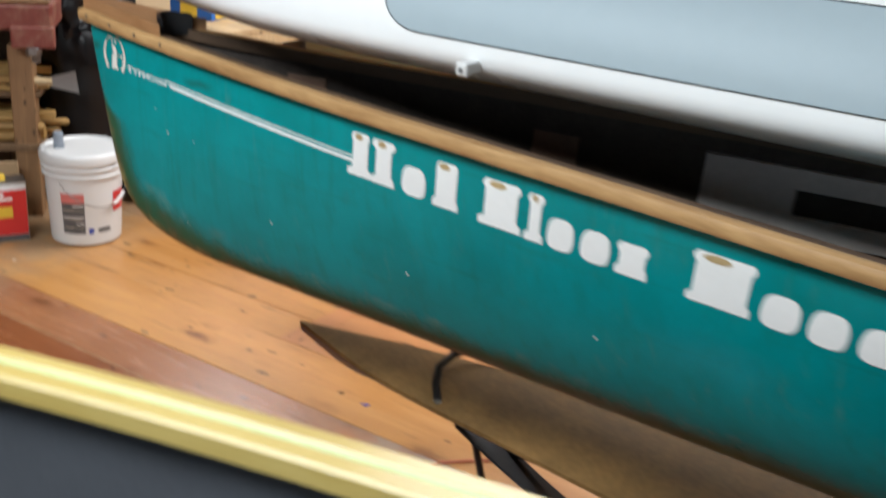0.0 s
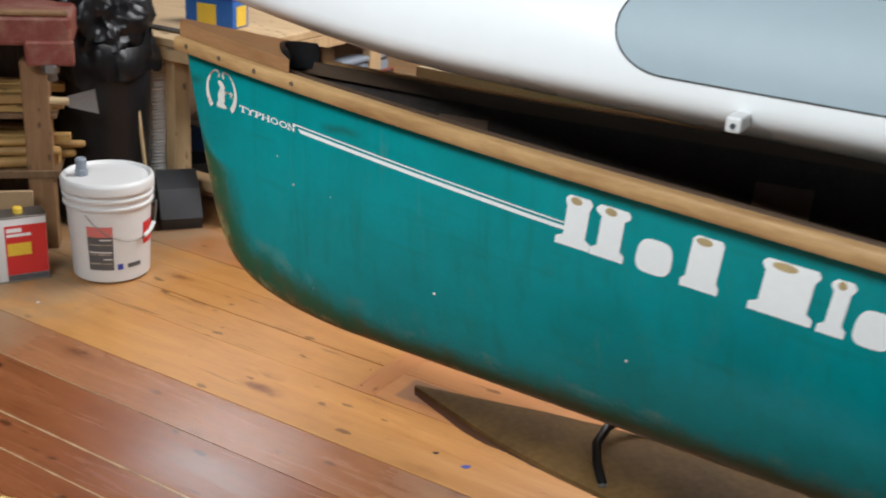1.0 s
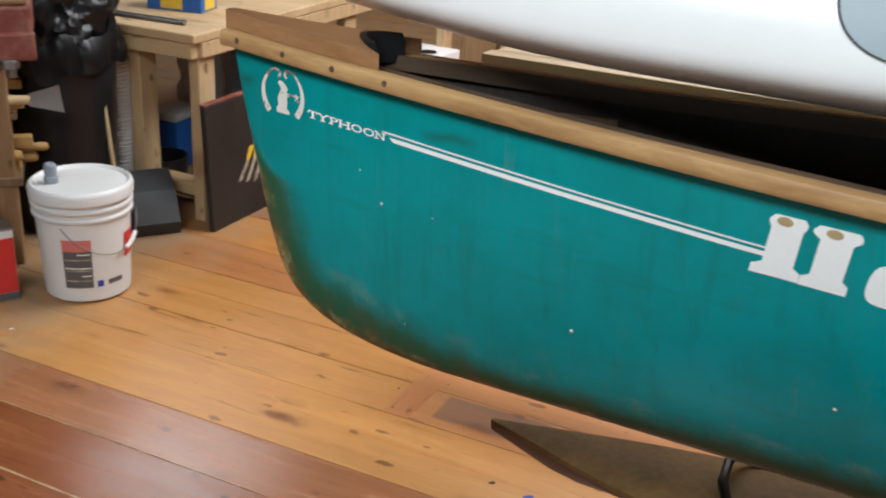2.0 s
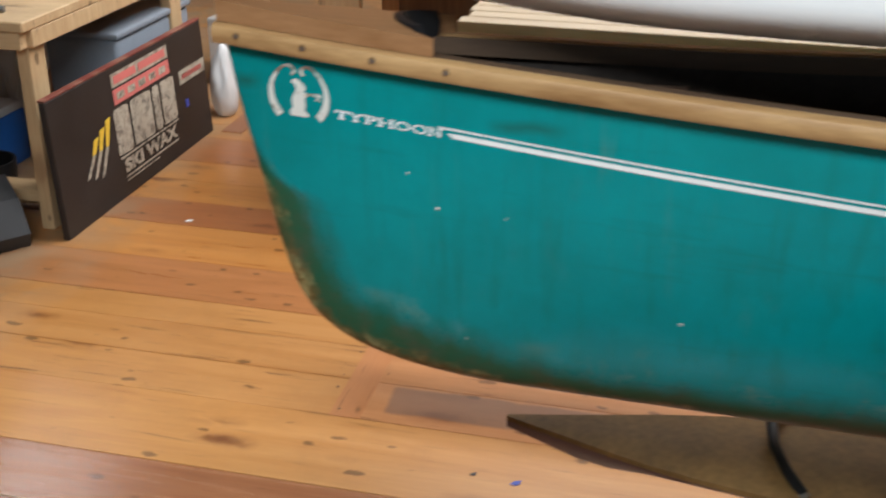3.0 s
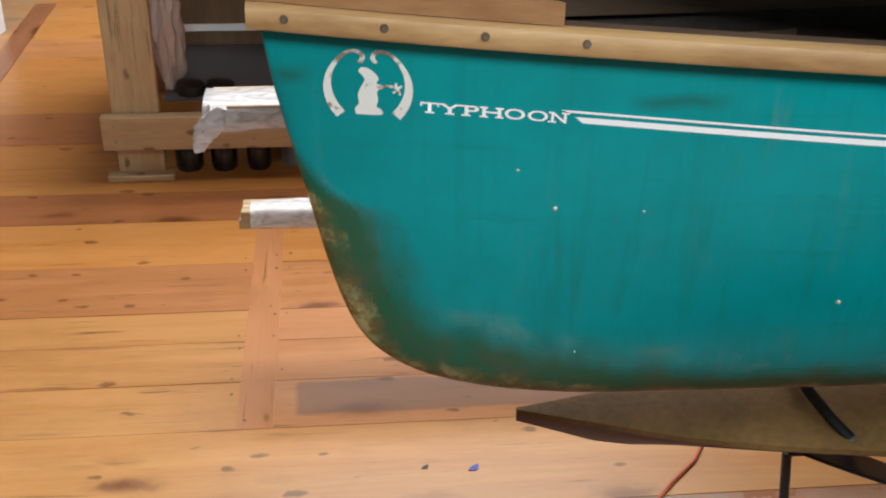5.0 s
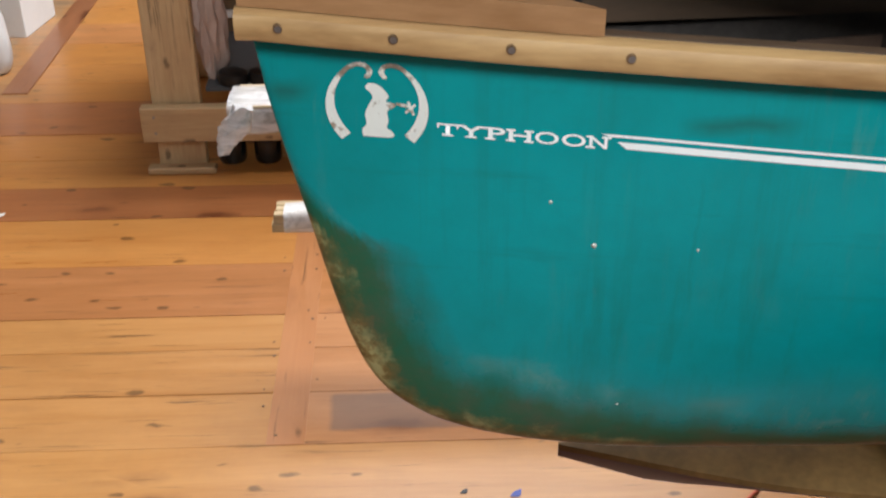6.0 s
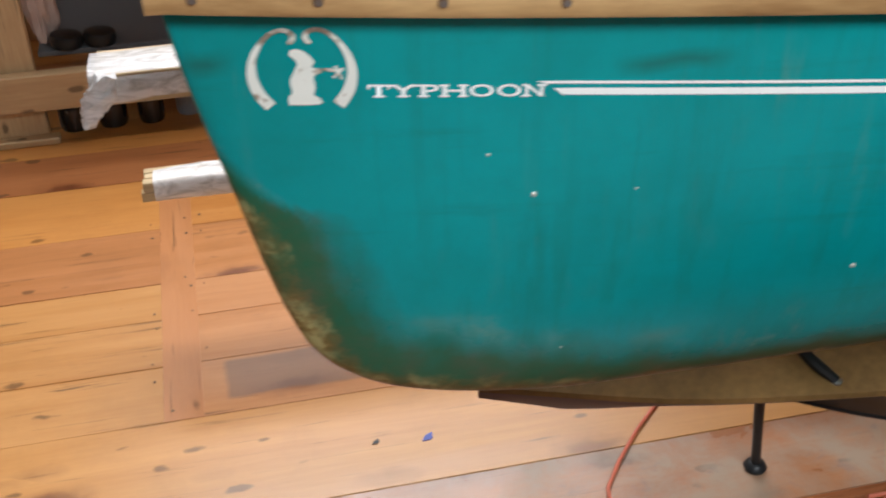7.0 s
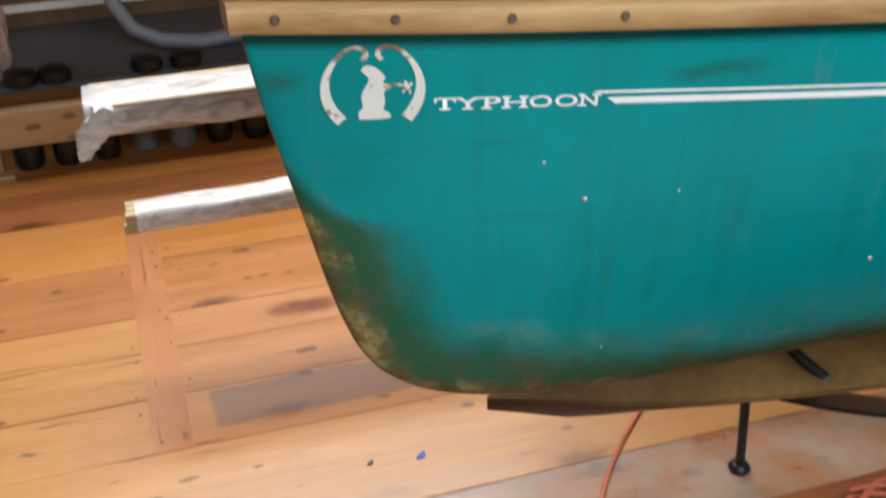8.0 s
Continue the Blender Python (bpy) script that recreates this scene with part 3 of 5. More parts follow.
def rail(side, z0, z1, t0, t1, s0=0.0):
    """A gunwale strip swept along the sheer; t0 to t1 from the hull's side outwards."""
    rings = []
    for s in [x for x in stations() if x >= s0 and x <= LONG - s0]:
        v, z = half_b(fold(s)), sheer_z(fold(s))
        r = 0.008
        prof = [(t0, z0), (t1 - r, z0), (t1 - 0.3 * r, z0 + 0.3 * r), (t1, z0 + r), (t1, z1 - r), (t1 - 0.3 * r, z1 - 0.3 * r), (t1 - r, z1), (t0, z1)]
        rings.append([BOW + Vector((s - (0.012 if s == 0 else 0), side * max(0.001, v + t), z + h)) for t, h in prof])
    return sweep(rings)


for side in (-1, 1):
    cpart("outwale", rail(side, -0.013, 0.014, 0.001, 0.021), M_ash, "oiled ash outwale with screw holes", True)
    cpart("inwale", rail(side, -0.009, 0.014, -0.018, -0.006, 0.24), M_inwale, "dark weathered inwale", True)

# end decks, with a hollow curved inner edge and a slight crown
for end in (0, 1):
    out = []
    n = 14
    for k in range(n + 1):
        s = -0.010 + 0.31 * k / n
        out.append((s, -half_b(max(0, s)) - 0.006))
    far = [(s, -v) for s, v in reversed(out)]
    hollow = [(0.30 - 0.062 * (1 - (2 * j / 8 - 1) ** 2), -(half_b(0.3) + 0.006) * (1 - 2 * j / 8)) for j in range(1, 8)]
    bm = bmesh.new()
    ring = out + hollow + far
    to = (lambda s, v, h: BOW + Vector((s if end == 0 else LONG - s, v, sheer_z(max(0, s)) + 0.015 + h + 0.010 * (1 - min(1, abs(v) / (half_b(max(0, s)) + 0.02)) ** 2) * (h > 0))))
    plate(ring, 0.020, bm, to)
    bmesh.ops.bevel(bm, geom=[e for e in bm.edges if e.calc_face_angle(0) > 0.9], offset=0.004, segments=2, affect="EDGES")
    deck = cpart("deck_plate", bm, M_deck, "brown cherry deck plate with a hollow end", True)
    if end == 0:
        rows = []
        for j in range(2, 15):
            b = 2 * j / 16 - 1
            x, v = 0.301 - 0.062 * (1 - b * b), (half_b(0.3) - 0.004) * b
            rows.append([to(x + dx, v, h) for dx, h in ((-0.002, -0.012), (0.006, -0.014), (0.011, 0.012), (0.006, 0.026), (-0.006, 0.024))])
        cpart("deck_lip", sweep(rows), M_black, "black rubber lip", True, deck)

# screw holes in the outwale
for k in range(4):
    s = 0.026 + 0.098 * k
    c = BOW + Vector((s, -half_b(s) - 0.0215, sheer_z(s) + 0.003))
    m = Matrix.Translation(c) @ pose(0, 0, 0, 90, 0, -9)
    bm = bmesh.new()
    bmesh.ops.create_cone(bm, cap_ends=True, segments=14, radius1=0.0046, radius2=0.0040, depth=0.002, matrix=m)
    hole = cpart("screw_hole", bm, M_old_wood, "dark countersunk hole")
    bm = bmesh.new()
    bmesh.ops.create_cone(bm, cap_ends=True, segments=12, radius1=0.0036, radius2=0.003, depth=0.0024, matrix=Matrix.Translation((0.0006, 0.0, -0.0004)) @ m)
    cpart("screw", bm, M_steel, "dull screw head", False, hole)

# small rivets in the hull's side
for s, z, r in ((0.306, 0.943, 0.0032), (0.264, 0.987, 0.0022), (0.633, 0.829, 0.0034), (0.996, 0.831, 0.0034), (0.40, 0.944, 0.0018), (1.40, 0.85, 0.0034), (0.345, 0.745, 0.0016)):
    bm = bmesh.new()
    bmesh.ops.create_uvsphere(bm, u_segments=10, v_segments=6, radius=r, matrix=Matrix.Translation(hull_point(s, z, -0.4 * r)))
    cpart("rivet", bm, M_rivet, "", True)

# patches and a grey bracket on the inside of the far side


def inside_plate(s0, s1, z0, z1, thick=0.003, hole=None):
    bm = bmesh.new()
    n = 10
    g = [[bm.verts.new(BOW + Vector((s0 + (s1 - s0) * i / n, hull_v(s0 + (s1 - s0) * i / n, z0 + (z1 - z0) * j / n) - 0.008 - thick, z0 + (z1 - z0) * j / n))) for j in range(n + 1)] for i in range(n + 1)]
    for i in range(n):
        for j in range(n):
            if hole and hole[0] <= i < hole[1] and hole[2] <= j < hole[3]:
                continue
            bm.faces.new((g[i][j], g[i][j + 1], g[i + 1][j + 1], g[i + 1][j]))
    r = bmesh.ops.extrude_face_region(bm, geom=list(bm.faces))
    bmesh.ops.translate(bm, verts=[v for v in r["geom"] if isinstance(v, bmesh.types.BMVert)], vec=(0, thick, 0))
    return bm


for s0, s1, z0, z1 in ((0.52, 0.61, 0.93, 1.088), (1.07, 1.16, 0.90, 1.062), (1.95, 2.05, 0.90, 1.06)):
    cpart("inside_patch", inside_plate(s0, s1, z0, z1), M_patch, "brown patch inside the hull")
cpart("inside_bracket", inside_plate(1.40, 1.80, 0.965, 1.078, 0.012, (4, 8, 3, 7)), M_bracket, "dull grey bracket inside the hull")


def on_hull(bm, lift=0.0012):
    """Lays a drawing with x along the hull and y up, as (s, z), on the hull's side."""
    for v in bm.verts:
        v.co = hull_point(v.co.x, v.co.y, lift + v.co.z)
    return bm


def shape(outline):
    bm = bmesh.new()
    bm.faces.new([bm.verts.new((x, y, 0)) for x, y in outline])
    bmesh.ops.triangulate(bm, faces=bm.faces)
    return bm


def ribbon(points, widths):
    bm = bmesh.new()
    pts = [Vector((x, y, 0)) for x, y in points]
    rows = []
    for k, p in enumerate(pts):
        d = (pts[min(k + 1, len(pts) - 1)] - pts[max(0, k - 1)]).normalized()
        n = Vector((-d.y, d.x, 0)) * widths[k] / 2
        rows.append((bm.verts.new(p + n), bm.verts.new(p - n)))
    for (a, b), (c, d) in zip(rows, rows[1:]):
        bm.faces.new((a, b, d, c))
    return bm


STRIPE = spline([(0.30, 1.0535), (0.6, 1.0400), (0.72, 1.0360), (0.9, 1.031), (1.0, 1.03)])
for low, high, s0 in ((-0.0080, -0.0014, 0.327), (0.0026, 0.0052, 0.312)):
    bm = bmesh.new()
    rows = []
    for k in range(41):
        s = s0 + (0.885 - s0) * k / 40
        rows.append([bm.verts.new((s - (0.008 if (k == 0 and h > low) else 0), STRIPE(s) + h, 0)) for h in (low, high)])
    for (a, b), (c, d) in zip(rows, rows[1:]):
        bm.faces.new((a, b, d, c))
    cpart("stripe", on_hull(bm), M_decal, "white pinstripe decal")

# maker's mark: a plain ring in two halves with a plain upright shape between


def smooth_line(points, steps=4):
    """More points along a line of tuples, rounded through its corners."""
    out = []
    for k in range(len(points) - 1):
        p = [points[max(0, min(len(points) - 1, k + d))] for d in (-1, 0, 1, 2)]
        for j in range(steps):
            u = j / steps
            out.append(tuple(0.5 * (2 * b + (c - a) * u + (2 * a - 5 * b + 4 * c - d) * u * u + (3 * b - a - 3 * c + d) * u ** 3) for a, b, c, d in zip(*p)))
    return out + [points[-1]]


HALF = [(-0.0285, 1.0430, 0.0110), (-0.0362, 1.0535, 0.0105), (-0.0408, 1.0660, 0.0092), (-0.0415, 1.0780, 0.0076), (-0.0385, 1.0900, 0.0058), (-0.0325, 1.1005, 0.0044)]
CURL = [(-0.0325, 1.1005, 0.0044), (-0.0240, 1.1090, 0.0038), (-0.0155, 1.1124, 0.0038), (-0.0085, 1.1112, 0.0042), (-0.0050, 1.1066, 0.0046), (-0.0070, 1.1020, 0.0044), (-0.0100, 1.1012, 0.0020)]
for side in (-1, 1):
    for name, line, mat, lab in (("mark_arc", HALF, M_decal_worn, "worn white arc decal"), ("mark_curl", CURL, M_decal_rust, "brown-stained curl of the decal")):
        pts = smooth_line(line)
        cpart(name, on_hull(ribbon([(0.108 - side * x, z) for x, z, w in pts], [w for x, z, w in pts])), mat, lab)
figure = smooth_line([(0.0950, 1.0440), (0.0945, 1.0510), (0.0985, 1.0560), (0.0975, 1.0660), (0.1015, 1.0755), (0.1048, 1.0820), (0.1020, 1.0870), (0.0985, 1.0905), (0.1010, 1.0948), (0.1070, 1.0950), (0.1130, 1.0915), (0.1190, 1.0840), (0.1165, 1.0785), (0.1240, 1.0768), (0.1240, 1.0735), (0.1175, 1.0700), (0.1182, 1.0600), (0.1165, 1.0530), (0.1210, 1.0500), (0.1212, 1.0440), (0.0950, 1.0440)], 3)[:-1]
cpart("mark_shape", on_hull(shape(figure)), M_decal_worn, "worn white decal shape")
for a, b in (((0.1255, 1.0767), (0.1405, 1.0742)), ((0.1360, 1.0795), (0.1408, 1.0668)), ((0.1335, 1.0688), (0.1425, 1.0772))):
    cpart("mark_twig", on_hull(ribbon([a, ((a[0] + b[0]) / 2, (a[1] + b[1]) / 2), b], [0.0022, 0.0030, 0.0020]), 0.0012 + 0.0002 * (a[0] > 0.13) + 0.0002 * (a[1] < 1.07)), M_decal_worn, "worn white decal bar")


def lettering(body, size, spread=0.0):
    """A word in the built-in font as a flat mesh, from x = 0, on its baseline."""
    cu = bpy.data.curves.new("lettering", "FONT")
    cu.body, cu.size, cu.offset, cu.resolution_u = body, size, spread, 3
    ob = bpy.data.objects.new("lettering", cu)
    scene.collection.objects.link(ob)
    bpy.context.view_layer.update()
    me = bpy.data.meshes.new_from_object(ob.evaluated_get(bpy.context.evaluated_depsgraph_get()))
    bm = bmesh.new()
    bm.from_mesh(me)
    bpy.data.objects.remove(ob)
    bpy.data.curves.remove(cu)
    bpy.data.meshes.remove(me)
    return bm


def letter(char, x0, x1, serifs, into):
    """One letter fitted between x0 and x1 of a 0..1 cell row, with slab serifs at (x, y) of its own box."""
    bm = lettering(char, 1.0, 0.012)
    xs, ys = [v.co.x for v in bm.verts], [v.co.y for v in bm.verts]
    for v in bm.verts:
        v.co = ((x0 + (x1 - x0) * (v.co.x - min(xs)) / (max(xs) - min(xs))), (v.co.y - min(ys)) / (max(ys) - min(ys)), 0)
    me = bpy.data.meshes.new("letter")
    bm.to_mesh(me)
    bm.free()
    into.from_mesh(me)
    bpy.data.meshes.remove(me)
    for fx, fy, wide, tall in serifs:
        cx, lo = x0 + (x1 - x0) * fx, fy * (1 - tall)
        into.faces.new([into.verts.new((cx + a * wide / 2, lo + b * tall, 0.0003)) for a, b in ((-1, 0), (1, 0), (1, 1), (-1, 1))])


bm = bmesh.new()
for char, x0, x1, serifs in (
    ("T", 0.000, 0.125, ((0.5, 0, 0.065, 0.15), (0.04, 0.88, 0.012, 0.28), (0.96, 0.88, 0.012, 0.28))),
    ("Y", 0.128, 0.272, ((0.5, 0, 0.065, 0.15), (0.08, 1, 0.060, 0.15), (0.92, 1, 0.050, 0.15))),
    ("P", 0.300, 0.400, ((0.12, 0, 0.062, 0.15), (0.04, 1, 0.040, 0.15))),
    ("H", 0.420, 0.550, ((0.09, 0, 0.056, 0.15), (0.91, 0, 0.056, 0.15), (0.09, 1, 0.056, 0.15), (0.91, 1, 0.056, 0.15))),
    ("O", 0.572, 0.712, ()), ("O", 0.728, 0.868, ()),
    ("N", 0.888, 0.992, ((0.06, 0, 0.056, 0.15), (0.0, 1, 0.036, 0.15), (0.94, 1, 0.056, 0.15)))):
    letter(char, x0, x1, serifs, bm)
for v in bm.verts:
    k = v.co.x
    v.co.x, v.co.y = 0.1615 + 0.150 * k, 1.0490 - 0.0056 * k + v.co.y * 0.0118
cpart("lettering", on_hull(bm), M_decal, "white lettering decal")

# the large white name, as plain slab and pebble shapes of the letters' sizes
LOW, TALL = 0.055, 0.083


def slab(s0, width, tall, foot, head):
    """A plain rounded block that leans a little, with a broader foot and head."""
    bm = bmesh.new()
    lean, r = 0.010, 0.006
    side = [(0, -foot), (0.012, -foot), (0.018, 0.0), (tall - 0.018, 0.0), (tall - 0.011, -head), (tall - r, -head), (tall, -head + r)]
    out = [(s0 + x + lean * z / TALL, 0.999 + z) for z, x in side]
    out += [(s0 + width - x * 0.8 + lean * z / TALL, 0.999 + z) for z, x in reversed(side)]
    rows = []
    for (x0, z0), (x1, z1) in zip(out[:len(side)], reversed(out[len(side):])):
        rows.append([bm.verts.new((x0 + (x1 - x0) * k / 5, z0 + (z1 - z0) * k / 5, 0)) for k in range(6)])
    for a, b in zip(rows, rows[1:]):
        for k in range(5):
            bm.faces.new((a[k], a[k + 1], b[k + 1], b[k]))
    return bm


def pebble(s0, width, tall):
    """A plain rounded shape, broad at its foot, that leans as the blocks do."""
    bm = bmesh.new()
    rows = []
    for k in range(17):
        a = math.pi * (k / 16 - 0.5)
        z = tall * (0.5 + 0.5 * math.copysign(abs(math.sin(a)) ** 0.75, a))
        h = width / 2 * max(0.12, math.cos(a)) ** 0.55 * (1.04 - 0.10 * z / tall)
        c = s0 + width / 2 + 0.010 * z / TALL
        rows.append([bm.verts.new((c + h * (j / 2.5 - 1), 0.999 + z, 0)) for j in range(6)])
    for a, b in zip(rows, rows[1:]):
        for j in range(5):
            bm.faces.new((a[j], a[j + 1], b[j + 1], b[j]))
    return bm


for s0, width, tall, foot, head in (
    (0.880, 0.038, TALL, 0.012, 0.004), (0.938, 0.038, TALL, 0.010, 0.010), (1.002, 0.056, LOW, 0.0, 0.0), (1.080, 0.046, TALL, 0.006, 0.0),
    (1.186, 0.066, TALL, 0.012, 0.006), (1.276, 0.022, TALL, 0.008, 0.005), (1.312, 0.050, LOW, 0.0, 0.0), (1.374, 0.053, LOW, 0.0, 0.0), (1.443, 0.044, LOW, 0.006, 0.005),
    (1.564, 0.084, TALL, 0.008, 0.006), (1.668, 0.056, LOW, 0.0, 0.0), (1.736, 0.054, LOW, 0.0, 0.0), (1.804, 0.060, LOW, 0.0, 0.0), (1.880, 0.055, LOW, 0.0, 0.006)):
    drop = 0.018 * max(0.0, s0 - 0.9)
    bm = slab(s0, width, tall, foot, head) if foot else pebble(s0, width, tall)
    bmesh.ops.translate(bm, verts=bm.verts, vec=(0, -drop, 0))
    block = cpart("name_shape", on_hull(bm), M_decal, "plain white block decal")
    if tall == TALL:
        rub = shape([(s0 + 0.35 * width + 0.010 + 0.26 * width * math.cos(a), 0.999 - drop + tall - 0.0075 + 0.006 * math.sin(a)) for a in [2 * math.pi * k / 14 for k in range(14)]])
        cpart("worn_patch", on_hull(rub, 0.0018), M_tan, "tan patch worn through the vinyl", False, block)

# a stuff bag lying on the bottom of the canoe
sack_in = thing("stuff_bag", "dark blue-green stuff bag lying inside the canoe", "bag", at=pose(0.08, 1.74, 0.664))
bm = bmesh.new()
bmesh.ops.create_icosphere(bm, subdivisions=4, radius=1.0)
for v in bm.verts:
    d = v.co.normalized()
    v.co = Vector((d.x * 0.17, d.y * 0.10, max(0.0, 0.15 + d.z * 0.155))) + d * 0.025 * noise.noise(d * 2.5)
    v.co.z = max(0.0, v.co.z)
part("bag", bm, M_teal_cloth, sack_in, "", True)

# ---------------------------------------------------------------- trestles that carry the canoe, past the view
def trestle(x, y, high, group):
    t = thing("trestle", "plain pine trestle under the canoe", "trestle", group, at=pose(x, y, 0))
    part("beam", box(-0.045, -0.5, high - 0.09, 0.045, 0.5, high, 0.004), M_pine_x, t)
    for sx in (-1, 1):
        for sy in (-1, 1):
            bm = box(-0.02, -0.045, 0, 0.02, 0.045, high, 0.003)
            for v in bm.verts:
                v.co.x += sx * (0.066 + 0.12 * (1 - v.co.z / high))
                v.co.y += sy * 0.42
            part("leg", bm, M_pine, t)
    return t


trestle(1.55, 1.665, 0.646, "trestles under the canoe")
trestle(2.75, 1.665, 0.675, "trestles under the canoe")

# ---------------------------------------------------------------- the white kayak lying over the canoe
KY = 1.825
kw = spline([(0, 0.01), (0.15, 0.07), (0.6, 0.18), (1.1, 0.262), (1.6, 0.29), (2.6, 0.30)])
kbot = spline([(0, 1.36), (0.3, 1.27), (0.7, 1.20), (1.1, 1.168), (2.6, 1.158)])
kedge = spline([(0, 1.40), (0.4, 1.30), (0.9, 1.258), (1.2, 1.25), (2.6, 1.25)])
ktop = spline([(0, 1.42), (0.6, 1.47), (1.2, 1.51), (2.6, 1.53)])
KX, KLONG = -2.12, 5.2


def kfold(s):
    return s if s <= KLONG / 2 else KLONG - s


def kayak_point(s, u, off=0.0):
    """u from -1 (keel) through 0 (edge) to 1 (crown), on the side towards the canoe's walk."""
    f = kfold(s)
    if u < 0:
        z, v = kedge(f) + (kbot(f) - kedge(f)) * -u, kw(f) * (1 - (-u) ** 2.5) ** 0.6
    else:
        z, v = kedge(f) + (ktop(f) - kedge(f)) * u, kw(f) * (1 - u ** 1.9) ** 0.75
    n = Vector((0, -1, 0.9 * u)).normalized()
    return Vector((KX + s, KY - v, z)) + off * n


kayak = thing("kayak", "glossy white kayak with a grey recessed panel, lying over the canoe", "kayak", at=pose(KX, KY, 1.16))
KINV = Matrix.Translation((-KX, -KY, -1.16))
rings = []
for k in range(53):
    s = KLONG * k / 52
    ring = [kayak_point(s, -1 + 2 * j / 20) for j in range(21)]
    ring += [Vector((p.x, 2 * KY - p.y, p.z)) for p in reversed(ring[1:-1])]
    rings.append(ring)
bm = sweep(rings)
bm.transform(KINV)
part("hull", bm, M_white_gel, kayak, "glossy white hull and deck", True)


def kayak_strip(s0, s1, u0, u1, off, mat, name, label, steps=40, rows=8, rounded=0.0):
    bm = bmesh.new()
    g = []
    for i in range(steps + 1):
        s = s0 + (s1 - s0) * (i / steps) ** 2.2
        e = 1.0
        if rounded and s - s0 < rounded:
            e = max(0.02, 1 - (1 - (s - s0) / rounded) ** 2) ** 0.5
        mid, h = (u0 + u1) / 2, (u1 - u0) / 2 * e
        g.append([bm.verts.new(kayak_point(s, mid - h + 2 * h * j / rows, off)) for j in range(rows + 1)])
    for a, b in zip(g, g[1:]):
        for j in range(rows):
            bm.faces.new((a[j], b[j], b[j + 1], a[j + 1]))
    bm.transform(KINV)
    return part(name, bm, mat, kayak, label, True)


kayak_strip(1.398, 4.0, 0.062, 0.55, 0.0015, M_seam, "panel_groove", "dark groove round the panel", 70, 8, 0.085)
kayak_strip(1.402, 3.99, 0.070, 0.54, 0.003, M_grey_gel, "grey_panel", "smooth grey panel in the deck", 70, 8, 0.082)
tab = Vector((-0.518, 1.503, 1.229))
bm = box(tab.x - 0.011, tab.y - 0.006, tab.z - 0.010, tab.x + 0.011, tab.y + 0.045, tab.z + 0.012, 0.004, None, 2)
bm.transform(KINV)
eye = part("deck_eye", bm, M_white, kayak, "small white plastic deck eye")
bm = bmesh.new()
bmesh.ops.create_cone(bm, cap_ends=True, segments=12, radius1=0.004, radius2=0.004, depth=0.002, matrix=Matrix.Translation(tab + Vector((0, -0.0065, 0))) @ pose(0, 0, 0, 90))
bm.transform(KINV)
part("eye_hole", bm, M_seam, eye)

# ---------------------------------------------------------------- the brown kayak on its low stand
BX, BLONG = -1.281, 4.6
bw = spline([(0, 0.003), (0.08, 0.026), (0.16, 0.050), (0.25, 0.077), (0.36, 0.102), (0.48, 0.122), (0.61, 0.140), (1.3, 0.22), (2.3, 0.27)])
bc = spline([(0, 1.992), (0.25, 1.978), (0.36, 1.976), (0.61, 1.974), (4.6, 1.95)])
brown = thing("brown_kayak", "dull brown kayak with a black strap on its bow deck", "kayak", at=pose(BX, 1.97, 0.38))
BINV = Matrix.Translation((-BX, -1.97, -0.38))


def brown_hull(lower):
    rings = []
    for k in range(47):
        s = BLONG * (k / 46) ** 1.3 if k < 46 else BLONG
        f = s if s < BLONG / 2 else BLONG - s
        w, c = bw(max(0, f)), bc(s)
        if lower:
            depth = 0.014 + 0.052 * min(1, f / 0.16) + 0.06 * max(0, f - 0.9)
            ring = [(c + w * math.cos(math.pi * j / 12), 0.372 - depth * (1 - abs(math.cos(math.pi * j / 12))) ** 0.8) for j in range(13)]
        else:
            crown = 0.022 * min(1, f / 0.6)
            ring = [(c + w * (1 - 2 * j / 8), 0.382 + crown * (1 - (1 - 2 * j / 8) ** 2)) for j in range(9)] + [(c - w, 0.372), (c + w, 0.372)]
        rings.append([Vector((BX + s, y, z)) for y, z in ring])
    bm = sweep(rings)
    bm.transform(BINV)
    return bm


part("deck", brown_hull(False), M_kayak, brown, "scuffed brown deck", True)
part("hull", brown_hull(True), M_kayak_low, brown, "brown hull with its underside shade put into the colour", True)
strap = [Vector((-0.772, 2.098, 0.394)), Vector((-0.793, 2.092, 0.410)), Vector((-0.812, 2.06, 0.428)), Vector((-0.82, 2.0, 0.436)), Vector((-0.816, 1.94, 0.428)), Vector((-0.795, 1.900, 0.408)), Vector((-0.768, 1.872, 0.386))]
bm = tube(strap, 0.0095, 8)
bm.transform(BINV)
handle = part("carry_strap", bm, M_black, brown, "black webbing carry strap", True)
for p in (strap[0], strap[-1]):
    bm = lathe([(0.010, 0), (0.010, 0.003), (0.005, 0.006), (0.0, 0.0065)], 14, None, p + Vector((0, 0, -0.001)))
    bm.transform(BINV)
    part("bolt", bm, M_steel, handle, "steel bolt head", True)

stand = thing("boat_stand", "black metal boat stand with a slung band and round feet", "boat stand", at=pose(-0.55, 1.96, 0))
SINV = Matrix.Translation((0.55, -1.96, 0))


def spart(name, bm, mat, label="", smooth=True, parent=None):
    bm.transform(SINV)
    return part(name, bm, mat, parent or stand, label, smooth)


